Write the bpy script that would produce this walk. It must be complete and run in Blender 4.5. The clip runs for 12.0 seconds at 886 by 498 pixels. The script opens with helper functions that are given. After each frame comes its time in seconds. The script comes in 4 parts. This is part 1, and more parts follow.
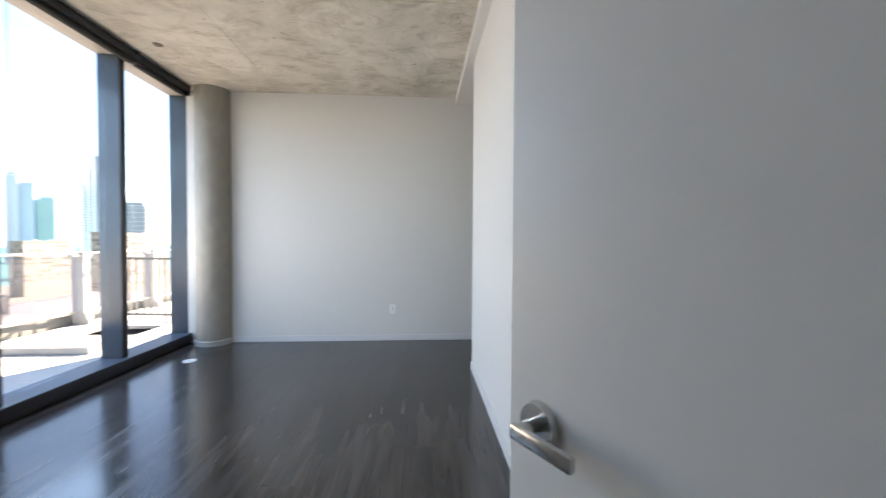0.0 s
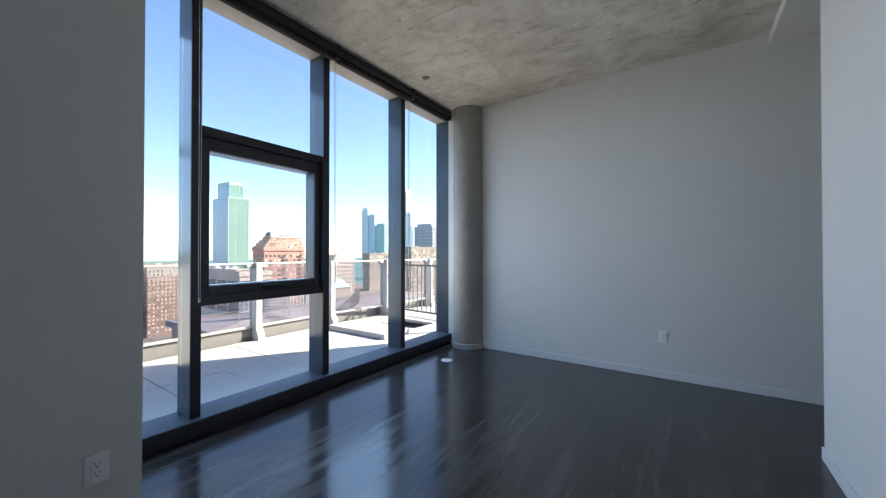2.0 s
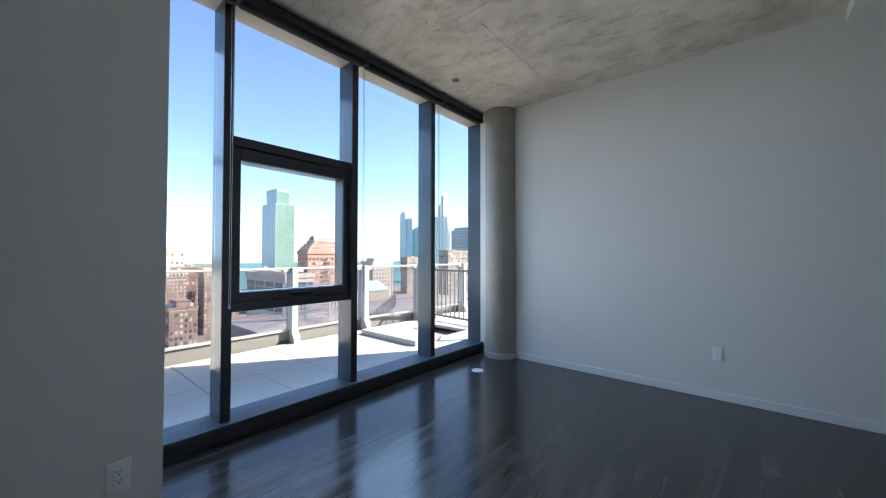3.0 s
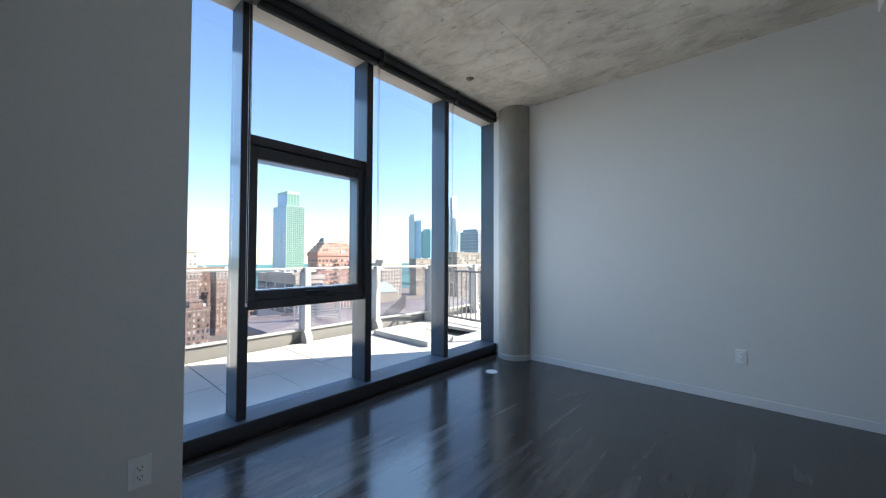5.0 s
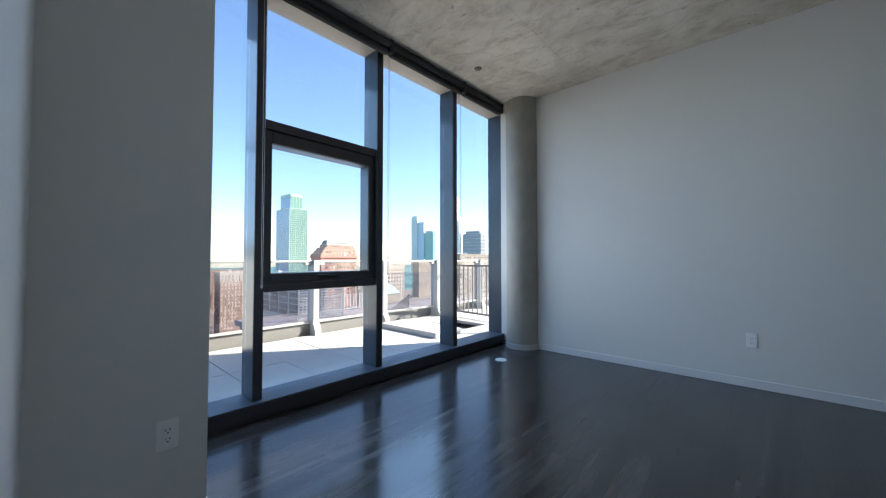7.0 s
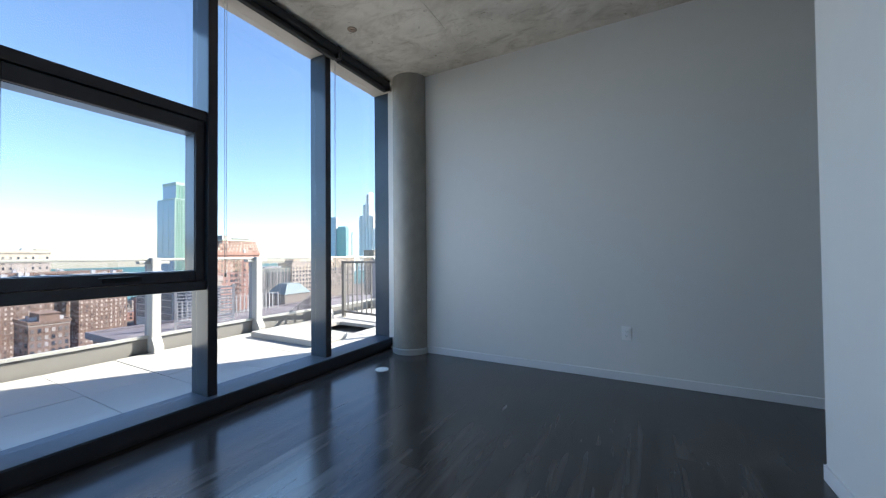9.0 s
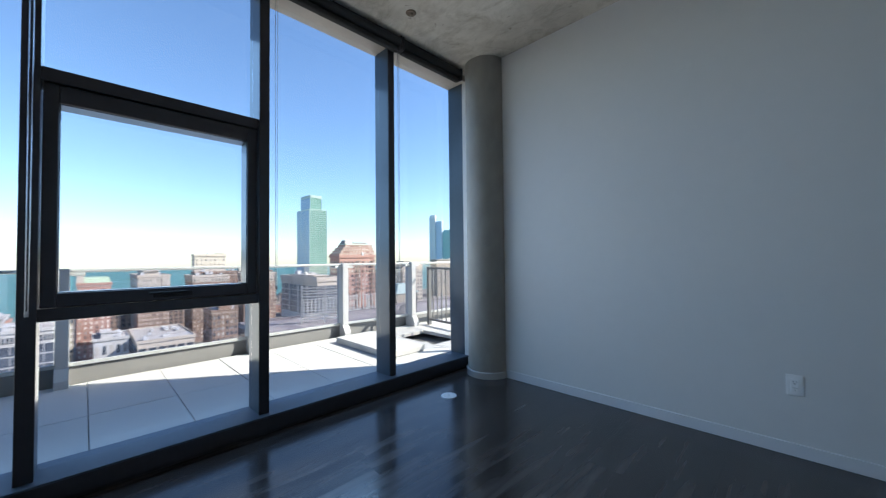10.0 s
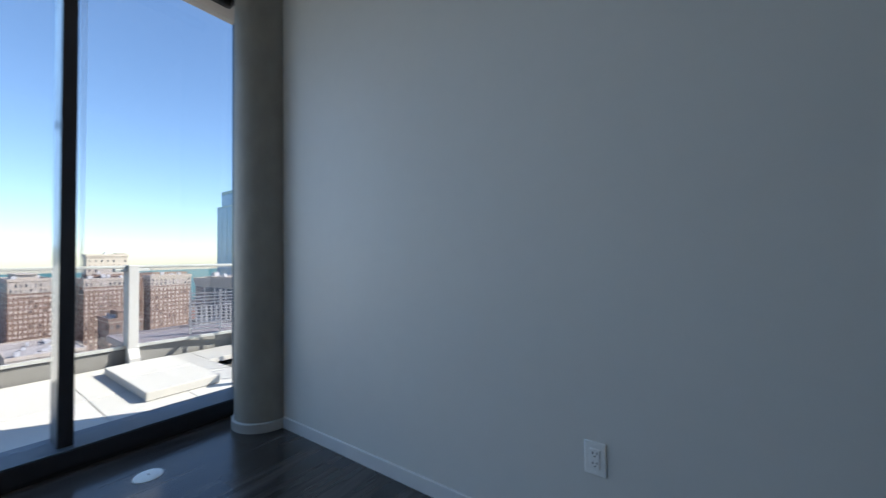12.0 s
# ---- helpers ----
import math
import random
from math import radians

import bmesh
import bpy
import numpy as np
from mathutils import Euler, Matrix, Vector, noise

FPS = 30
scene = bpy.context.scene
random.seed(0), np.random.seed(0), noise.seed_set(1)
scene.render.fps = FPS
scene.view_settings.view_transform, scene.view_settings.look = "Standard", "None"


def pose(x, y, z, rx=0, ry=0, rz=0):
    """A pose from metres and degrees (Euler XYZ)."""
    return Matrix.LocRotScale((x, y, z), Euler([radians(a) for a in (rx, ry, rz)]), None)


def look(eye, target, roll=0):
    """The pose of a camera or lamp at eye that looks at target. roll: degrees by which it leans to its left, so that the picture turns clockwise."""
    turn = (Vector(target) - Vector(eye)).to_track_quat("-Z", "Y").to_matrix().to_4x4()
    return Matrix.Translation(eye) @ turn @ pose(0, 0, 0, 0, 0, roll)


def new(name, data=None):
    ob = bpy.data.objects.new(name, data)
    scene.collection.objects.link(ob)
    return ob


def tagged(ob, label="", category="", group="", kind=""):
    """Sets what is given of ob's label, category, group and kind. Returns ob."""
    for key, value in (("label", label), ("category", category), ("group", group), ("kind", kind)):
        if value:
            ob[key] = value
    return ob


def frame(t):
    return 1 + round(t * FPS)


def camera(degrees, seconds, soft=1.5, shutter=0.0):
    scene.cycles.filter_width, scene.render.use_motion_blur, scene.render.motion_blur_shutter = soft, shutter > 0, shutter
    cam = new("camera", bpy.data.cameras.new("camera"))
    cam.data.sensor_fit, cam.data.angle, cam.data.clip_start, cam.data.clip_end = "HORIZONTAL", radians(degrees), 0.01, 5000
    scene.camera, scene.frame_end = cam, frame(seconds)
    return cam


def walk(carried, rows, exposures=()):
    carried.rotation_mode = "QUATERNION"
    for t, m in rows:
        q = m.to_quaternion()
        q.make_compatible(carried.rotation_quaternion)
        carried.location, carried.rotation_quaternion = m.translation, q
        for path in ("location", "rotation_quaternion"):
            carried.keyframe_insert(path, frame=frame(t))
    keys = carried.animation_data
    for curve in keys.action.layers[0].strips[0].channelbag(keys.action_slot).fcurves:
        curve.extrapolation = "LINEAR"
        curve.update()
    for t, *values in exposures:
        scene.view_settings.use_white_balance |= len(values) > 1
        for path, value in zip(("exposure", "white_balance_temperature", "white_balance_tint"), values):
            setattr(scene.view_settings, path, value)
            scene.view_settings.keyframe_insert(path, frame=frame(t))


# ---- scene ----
cam = camera(101.9, 12.0, soft=1.2, shutter=0.25)
PATH = [
    (0, (0.415, 0.472, 1.251), (0.537, 2.468, 1.208), 0.3),
    (0.5, (0.405, 0.58, 1.157), (-0.117, 2.51, 1.157), -0.0),
    (1, (0.359, 0.732, 1.17), (-0.524, 2.526, 1.173), 0.2),
    (1.5, (0.303, 0.831, 1.18), (-0.707, 2.558, 1.194), 0.1),
    (2, (0.272, 0.964, 1.208), (-0.858, 2.614, 1.226), -0.0),
    (2.5, (0.258, 1.067, 1.251), (-0.975, 2.642, 1.278), 0.1),
    (3, (0.269, 1.091, 1.238), (-1.024, 2.616, 1.275), 0.1),
    (3.5, (0.252, 1.087, 1.237), (-1.053, 2.602, 1.278), 0.3),
    (5.5, (0.194, 1.073, 1.184), (-1.146, 2.557, 1.236), 0.2),
    (6, (0.177, 1.026, 1.137), (-1.175, 2.499, 1.194), 0.2),
    (6.5, (0.168, 1.0, 1.098), (-1.197, 2.461, 1.155), 0.1),
    (8.5, (0.209, 1.373, 1.058), (-0.839, 3.076, 1.103), -0.6),
    (9, (0.163, 1.617, 1.067), (-0.794, 3.373, 1.101), -0.5),
    (9.5, (0.089, 1.879, 1.108), (-0.968, 3.577, 1.145), -0.6),
    (10, (0.11, 2.185, 1.127), (-1.304, 3.598, 1.178), -0.6),
    (10.5, (0.181, 2.518, 1.105), (-1.374, 3.775, 1.153), -0.6),
    (11, (0.219, 2.919, 1.109), (-1.323, 4.193, 1.159), -0.6),
    (11.5, (0.297, 3.337, 1.092), (-1.113, 4.755, 1.149), -0.4),
    (12, (0.367, 3.66, 1.106), (-0.784, 5.295, 1.154), -0.7),
]
walk(cam, [(t, look(eye, target, roll)) for t, eye, target, roll in PATH],
     exposures=[(0, 2.85, 7100, 17), (0.5, 1.83, 6600, 14), (1.0, 1.76, 6300, 12.5), (1.5, 1.88, 6200, 12.5), (2.5, 1.88, 6080, 12.5), (3.5, 1.88, 6010, 11.5),
                (6.5, 1.87, 5950, 10.5), (8.5, 1.76, 5860, 10.5), (9.5, 1.6, 5730, 10), (10.5, 1.36, 5500, 8.5), (12.0, 1.33, 5700, 10)])

# ---- world and sun ----
SUN_H = (0.56, 0.825)          # horizontal direction towards the sun
SUN_EL = radians(36)
world = bpy.data.worlds.new("sky")
scene.world = world
world.use_nodes = True
wn, wl = world.node_tree.nodes, world.node_tree.links
sky = wn.new("ShaderNodeTexSky")
sky.sky_type = "NISHITA"
sky.sun_disc = False
sky.sun_elevation = SUN_EL
sky.sun_rotation = math.atan2(SUN_H[0], SUN_H[1])
sky.altitude = 200
sky.air_density = 1.0
sky.dust_density = 0.4
sky.ozone_density = 1.5
soft = wn.new("ShaderNodeHueSaturation")
soft.inputs["Hue"].default_value, soft.inputs["Saturation"].default_value = 0.5, 1.0
wl.new(sky.outputs[0], soft.inputs["Color"])
wl.new(soft.outputs[0], wn["Background"].inputs[0])
wn["Background"].inputs[1].default_value = 0.09
sun = new("sun", bpy.data.lights.new("sun", "SUN"))
sun.data.energy, sun.data.angle, sun.data.color = 5.0, radians(0.5), (1.0, 0.85, 0.64)
_h = math.cos(SUN_EL) / math.hypot(*SUN_H)
sun.matrix_world = look((SUN_H[0] * _h * 30, SUN_H[1] * _h * 30, math.sin(SUN_EL) * 30), (0, 0, 0))

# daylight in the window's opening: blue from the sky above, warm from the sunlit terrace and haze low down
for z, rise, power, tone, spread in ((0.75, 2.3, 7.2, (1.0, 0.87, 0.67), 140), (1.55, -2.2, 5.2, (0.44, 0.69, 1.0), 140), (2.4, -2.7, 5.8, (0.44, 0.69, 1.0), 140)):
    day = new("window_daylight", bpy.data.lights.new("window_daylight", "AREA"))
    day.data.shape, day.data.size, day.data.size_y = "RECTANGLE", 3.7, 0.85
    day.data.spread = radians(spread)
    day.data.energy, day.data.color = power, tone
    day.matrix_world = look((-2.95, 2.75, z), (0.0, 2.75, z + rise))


# ---- materials ----
def mat(name, base, rough=0.6, metal=0.0, scale=8.0, vary=0.12, bump=0.0, bscale=60.0, spec=0.5, stretch=(1, 1, 1), rand=0.0, rvar=0.0):
    """A surface with colour variation at two scales and a fine relief."""
    m = bpy.data.materials.new(name)
    m.use_nodes = True
    n, l = m.node_tree.nodes, m.node_tree.links
    b = n["Principled BSDF"]
    b.inputs["Metallic"].default_value = metal
    b.inputs["Roughness"].default_value = rough
    b.inputs["Specular IOR Level"].default_value = spec
    tc, mp = n.new("ShaderNodeTexCoord"), n.new("ShaderNodeMapping")
    mp.inputs["Scale"].default_value = stretch
    l.new(tc.outputs["Object"], mp.inputs["Vector"])
    big, fine = n.new("ShaderNodeTexNoise"), n.new("ShaderNodeTexNoise")
    big.inputs["Scale"].default_value, big.inputs["Detail"].default_value = scale * 0.25, 4
    fine.inputs["Scale"].default_value, fine.inputs["Detail"].default_value = scale * 4, 6
    mix = n.new("ShaderNodeMath")
    mix.operation = "MULTIPLY_ADD"
    mix.inputs[1].default_value = 0.6
    half = n.new("ShaderNodeMath")
    half.operation = "MULTIPLY"
    half.inputs[1].default_value = 0.4
    l.new(mp.outputs[0], big.inputs["Vector"])
    l.new(mp.outputs[0], fine.inputs["Vector"])
    l.new(fine.outputs["Fac"], half.inputs[0])
    l.new(big.outputs["Fac"], mix.inputs[0])
    l.new(half.outputs[0], mix.inputs[2])
    fac = mix.outputs[0]
    if rand:
        info = n.new("ShaderNodeObjectInfo")
        add = n.new("ShaderNodeMath")
        add.operation = "MULTIPLY_ADD"
        add.inputs[1].default_value = rand
        l.new(info.outputs["Random"], add.inputs[0])
        l.new(fac, add.inputs[2])
        fac = add.outputs[0]
    ramp = n.new("ShaderNodeValToRGB")
    ramp.color_ramp.elements[0].position, ramp.color_ramp.elements[1].position = 0.3, 0.7 + rand * 0.5
    ramp.color_ramp.elements[0].color = (*[c * (1 - vary) for c in base], 1)
    ramp.color_ramp.elements[1].color = (*[min(1, c * (1 + vary)) for c in base], 1)
    l.new(fac, ramp.inputs[0])
    l.new(ramp.outputs[0], b.inputs["Base Color"])
    if rvar:
        mr = n.new("ShaderNodeMapRange")
        mr.inputs[1].default_value, mr.inputs[2].default_value = 0.3, 0.7
        mr.inputs[3].default_value, mr.inputs[4].default_value = rough - rvar, rough + rvar
        l.new(fac, mr.inputs[0])
        l.new(mr.outputs[0], b.inputs["Roughness"])
    if bump:
        bn, bu = n.new("ShaderNodeTexNoise"), n.new("ShaderNodeBump")
        bn.inputs["Scale"].default_value, bn.inputs["Detail"].default_value = bscale, 5
        bu.inputs["Strength"].default_value, bu.inputs["Distance"].default_value = bump, 0.004
        l.new(mp.outputs[0], bn.inputs["Vector"])
        l.new(bn.outputs["Fac"], bu.inputs["Height"])
        l.new(bu.outputs[0], b.inputs["Normal"])
    return m


def concrete_material(name, light, dark, scale=1.0):
    """Cast concrete: broad clouds, streaked stains, small voids."""
    m = bpy.data.materials.new(name)
    m.use_nodes = True
    n, l = m.node_tree.nodes, m.node_tree.links
    b = n["Principled BSDF"]
    b.inputs["Roughness"].default_value = 0.75
    b.inputs["Specular IOR Level"].default_value = 0.3
    tc, st = n.new("ShaderNodeTexCoord"), n.new("ShaderNodeMapping")
    st.inputs["Scale"].default_value = (0.75, 1.25, 1.0)
    st.inputs["Rotation"].default_value = (0, 0, 0.25)
    l.new(tc.outputs["Object"], st.inputs["Vector"])
    cloud, stain, grit, void = [n.new("ShaderNodeTexNoise") for _ in range(4)]
    for node, s, d, r, w in ((cloud, 1.6, 6, 0.65, 0.6), (stain, 4.5, 9, 0.74, 0.7), (grit, 55.0, 4, 0.6, 0.0), (void, 16.0, 3, 0.6, 0.8)):
        node.inputs["Scale"].default_value = s * scale
        node.inputs["Detail"].default_value = d
        node.inputs["Roughness"].default_value = r
        node.inputs["Distortion"].default_value = w
        l.new(st.outputs[0] if node in (stain, void) else tc.outputs["Object"], node.inputs["Vector"])
    r1, r2, r3 = [n.new("ShaderNodeValToRGB") for _ in range(3)]
    r1.color_ramp.elements[0].position, r1.color_ramp.elements[1].position = 0.36, 0.62
    r1.color_ramp.elements[0].color, r1.color_ramp.elements[1].color = (*dark, 1), (*light, 1)
    r2.color_ramp.elements[0].position, r2.color_ramp.elements[1].position = 0.33, 0.52
    r2.color_ramp.elements[0].color, r2.color_ramp.elements[1].color = (0.68, 0.66, 0.62, 1), (1, 1, 1, 1)
    r3.color_ramp.elements[0].position, r3.color_ramp.elements[1].position = 0.29, 0.35
    r3.color_ramp.elements[0].color, r3.color_ramp.elements[1].color = (0.60, 0.58, 0.55, 1), (1, 1, 1, 1)
    l.new(cloud.outputs["Fac"], r1.inputs[0])
    l.new(stain.outputs["Fac"], r2.inputs[0])
    l.new(void.outputs["Fac"], r3.inputs[0])
    m1, m2 = n.new("ShaderNodeMix"), n.new("ShaderNodeMix")
    for mx in (m1, m2):
        mx.data_type, mx.blend_type = "RGBA", "MULTIPLY"
        mx.inputs[0].default_value = 1.0
    l.new(r1.outputs[0], m1.inputs[6])
    l.new(r2.outputs[0], m1.inputs[7])
    l.new(m1.outputs[2], m2.inputs[6])
    l.new(r3.outputs[0], m2.inputs[7])
    l.new(m2.outputs[2], b.inputs["Base Color"])
    bu, ad = n.new("ShaderNodeBump"), n.new("ShaderNodeMath")
    ad.operation = "ADD"
    l.new(grit.outputs["Fac"], ad.inputs[0])
    l.new(stain.outputs["Fac"], ad.inputs[1])
    bu.inputs["Strength"].default_value, bu.inputs["Distance"].default_value = 0.35, 0.006
    l.new(ad.outputs[0], bu.inputs["Height"])
    l.new(bu.outputs[0], b.inputs["Normal"])
    return m


def plank_material():
    """Grey-brown wood boards: long grain, each board its own tone, a satin coat."""
    m = bpy.data.materials.new("grey_oak_board")
    m.use_nodes = True
    n, l = m.node_tree.nodes, m.node_tree.links
    b = n["Principled BSDF"]
    tc, mp, info = n.new("ShaderNodeTexCoord"), n.new("ShaderNodeMapping"), n.new("ShaderNodeObjectInfo")
    mp.inputs["Scale"].default_value = (11, 1.0, 1)
    off = n.new("ShaderNodeVectorMath")
    off.operation = "ADD"
    mul = n.new("ShaderNodeMath")
    mul.operation = "MULTIPLY"
    mul.inputs[1].default_value = 37.0
    l.new(info.outputs["Random"], mul.inputs[0])
    l.new(tc.outputs["Object"], off.inputs[0])
    l.new(mul.outputs[0], off.inputs[1])
    l.new(off.outputs[0], mp.inputs["Vector"])
    g1, g2 = n.new("ShaderNodeTexNoise"), n.new("ShaderNodeTexNoise")
    g1.inputs["Scale"].default_value, g1.inputs["Detail"].default_value, g1.inputs["Distortion"].default_value = 1.4, 3, 0.3
    g2.inputs["Scale"].default_value, g2.inputs["Detail"].default_value = 9.0, 6
    l.new(mp.outputs[0], g1.inputs["Vector"])
    l.new(mp.outputs[0], g2.inputs["Vector"])
    r = n.new("ShaderNodeValToRGB")
    r.color_ramp.elements[0].position, r.color_ramp.elements[1].position = 0.28, 0.74
    r.color_ramp.elements[0].color, r.color_ramp.elements[1].color = (0.016, 0.014, 0.0135, 1), (0.078, 0.068, 0.064, 1)
    s = n.new("ShaderNodeMath")
    s.operation = "MULTIPLY_ADD"
    s.inputs[1].default_value = 0.03
    a = n.new("ShaderNodeMath")
    a.operation = "ADD"
    a.inputs[1].default_value = -0.02
    l.new(info.outputs["Random"], s.inputs[0])
    l.new(g1.outputs["Fac"], a.inputs[0])
    l.new(a.outputs[0], s.inputs[2])
    l.new(s.outputs[0], r.inputs[0])
    l.new(r.outputs[0], b.inputs["Base Color"])
    mr = n.new("ShaderNodeMapRange")
    mr.inputs[1].default_value, mr.inputs[2].default_value = 0.3, 0.7
    mr.inputs[3].default_value, mr.inputs[4].default_value = 0.14, 0.24
    l.new(g1.outputs["Fac"], mr.inputs[0])
    l.new(mr.outputs[0], b.inputs["Roughness"])
    bu = n.new("ShaderNodeBump")
    bu.inputs["Strength"].default_value, bu.inputs["Distance"].default_value = 0.06, 0.0015
    l.new(g2.outputs["Fac"], bu.inputs["Height"])
    l.new(bu.outputs[0], b.inputs["Normal"])
    b.inputs["Specular IOR Level"].default_value = 0.7
    return m


def glass_material(name, tint=(1, 1, 1), rough=0.0, base=0.03):
    """A thin pane: clear, with the gloss of its surface."""
    m = bpy.data.materials.new(name)
    m.use_nodes = True
    n, l = m.node_tree.nodes, m.node_tree.links
    n.remove(n["Principled BSDF"])
    t, g, x = n.new("ShaderNodeBsdfTransparent"), n.new("ShaderNodeBsdfGlossy"), n.new("ShaderNodeMixShader")
    w, p, f = n.new("ShaderNodeLayerWeight"), n.new("ShaderNodeMath"), n.new("ShaderNodeMath")
    p.operation, f.operation = "POWER", "MULTIPLY_ADD"
    p.inputs[1].default_value = 5.0
    f.inputs[1].default_value, f.inputs[2].default_value = 0.6, base
    w.inputs[0].default_value = 0.5
    l.new(w.outputs["Facing"], p.inputs[0])
    l.new(p.outputs[0], f.inputs[0])
    t.inputs[0].default_value = (*tint, 1)
    g.inputs["Roughness"].default_value = rough
    l.new(f.outputs[0], x.inputs[0])
    l.new(t.outputs[0], x.inputs[1])
    l.new(g.outputs[0], x.inputs[2])
    l.new(x.outputs[0], n["Material Output"].inputs[0])
    return m


PAINT = mat("white_wall_paint", (0.69, 0.685, 0.665), 0.55, scale=3, vary=0.02, bump=0.08, bscale=220, spec=0.3)
TRIM = mat("white_trim_paint", (0.71, 0.71, 0.715), 0.4, scale=5, vary=0.02, bump=0.03, bscale=120)
RING = mat("grey_painted_ring", (0.46, 0.455, 0.44), 0.5, scale=5, vary=0.05, bump=0.05, bscale=100)
DOORPAINT = mat("white_door_paint", (0.86, 0.86, 0.845), 0.4, scale=4, vary=0.02, bump=0.03, bscale=160)
CEIL = concrete_material("cast_concrete_ceiling", (0.66, 0.63, 0.565), (0.47, 0.445, 0.395))
COLUMN = mat("cast_concrete_column", (0.315, 0.30, 0.267), 0.7, scale=3.0, vary=0.2, bump=0.25, bscale=70, spec=0.3, stretch=(1, 1, 0.5))
PLANK = plank_material()
SUBFLOOR = mat("dark_joint", (0.012, 0.011, 0.011), 0.8)
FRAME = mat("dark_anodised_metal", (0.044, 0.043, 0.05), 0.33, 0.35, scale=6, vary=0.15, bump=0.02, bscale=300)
# frame sides and sill top: the sky's blue light is mixed into the base colour
FRAMEBODY = mat("skylit_anodised_metal", (0.04, 0.06, 0.085), 0.36, 0.0, scale=6, vary=0.1, bump=0.02, bscale=300, spec=0.42)
FRAMESILL = mat("skylit_anodised_sill", (0.075, 0.095, 0.125), 0.45, 0.0, spec=0.25, scale=6, vary=0.1, bump=0.02, bscale=300)
FRAMEHEAD = mat("pale_head_panel", (0.46, 0.43, 0.39), 0.5, scale=5, vary=0.05)
BLIND = mat("charcoal_blind_fabric", (0.025, 0.025, 0.027), 0.8, scale=20, vary=0.2, bump=0.15, bscale=500)
BEAD = mat("steel_bead_chain", (0.55, 0.55, 0.57), 0.3, 1.0)
CHROME = mat("brushed_nickel", (0.62, 0.61, 0.59), 0.25, 1.0, scale=30, vary=0.05)
PLASTIC = mat("white_plastic", (0.84, 0.84, 0.83), 0.35, scale=10, vary=0.01)
SLOT = mat("dark_slot", (0.01, 0.01, 0.01), 0.6)
BRASS = mat("dull_metal", (0.16, 0.13, 0.10), 0.4, 0.8)
GLASS = glass_material("window_glass", (0.97, 0.985, 0.99))
RAILGLASS = glass_material("rail_glass", (0.90, 0.89, 0.93), 0.0, 0.09)
PAVER = mat("pale_concrete_paver", (0.44, 0.433, 0.415), 0.85, scale=4, vary=0.08, bump=0.3, bscale=150, rand=0.25)
PAVEREDGE = mat("paver_bed", (0.12, 0.115, 0.11), 0.9, scale=8, vary=0.3)
CURB = mat("grey_coated_curb", (0.18, 0.178, 0.172), 0.7, scale=3, vary=0.1, bump=0.15, bscale=90)
POST = mat("pale_painted_post", (0.42, 0.42, 0.42), 0.5, scale=6, vary=0.06, bump=0.05)
RAIL = mat("grey_painted_rail", (0.42, 0.43, 0.42), 0.4, 0.2, scale=6, vary=0.08)
PICKET = mat("dark_bronze_picket", (0.16, 0.155, 0.15), 0.5, 0.2, scale=6, vary=0.1)
FACADE = mat("pale_facade_panel", (0.40, 0.40, 0.395), 0.6, scale=1, vary=0.05)


# ---- mesh helpers ----
def add_box(bm, x0, x1, y0, y1, z0, z1, bevel=0.0, m=None):
    vs = [bm.verts.new((x, y, z)) for x in (x0, x1) for y in (y0, y1) for z in (z0, z1)]
    fs = [bm.faces.new([vs[i] for i in q]) for q in ((0, 1, 3, 2), (4, 6, 7, 5), (0, 4, 5, 1), (2, 3, 7, 6), (0, 2, 6, 4), (1, 5, 7, 3))]
    if bevel:
        es = list({e for f in fs for e in f.edges})
        got = bmesh.ops.bevel(bm, geom=es, offset=bevel, segments=2, profile=0.5, affect="EDGES")
        vs = list({v for f in got["faces"] for v in f.verts} | {v for v in vs if v.is_valid})
    if m is not None:
        bmesh.ops.transform(bm, matrix=m, verts=[v for v in vs if v.is_valid])
    return vs


def add_tube(bm, a, b, r, n=16, r2=None):
    a, b = Vector(a), Vector(b)
    d = b - a
    m = Matrix.Translation((a + b) / 2) @ d.to_track_quat("Z", "Y").to_matrix().to_4x4()
    return bmesh.ops.create_cone(bm, cap_ends=True, segments=n, radius1=r, radius2=r if r2 is None else r2, depth=d.length, matrix=m)["verts"]


def finish(bm, name, material, smooth=False):
    bmesh.ops.recalc_face_normals(bm, faces=bm.faces)
    me = bpy.data.meshes.new(name)
    bm.to_mesh(me)
    bm.free()
    for mm in (material if isinstance(material, (list, tuple)) else [material]):
        me.materials.append(mm)
    if smooth:
        me.polygons.foreach_set("use_smooth", [True] * len(me.polygons))
        me.set_sharp_from_angle(angle=radians(35))
    return me


def part(name, bm, material, parent, label="", smooth=False):
    ob = new(name, finish(bm, name, material, smooth))
    ob.parent = parent
    return tagged(ob, label)


def block(name, x0, x1, y0, y1, z0, z1, material, parent=None, bevel=0.0, label="", category="", kind="", group=""):
    bm = bmesh.new()
    add_box(bm, x0, x1, y0, y1, z0, z1, bevel)
    ob = new(name, finish(bm, name, material))
    ob.parent = parent
    return tagged(ob, label, category, group, kind)


def empty(name, at=(0, 0, 0), label="", category="", group="", kind=""):
    ob = new(name)
    ob.location = at
    ob.empty_display_size = 0.1
    return tagged(ob, label, category, group, kind)


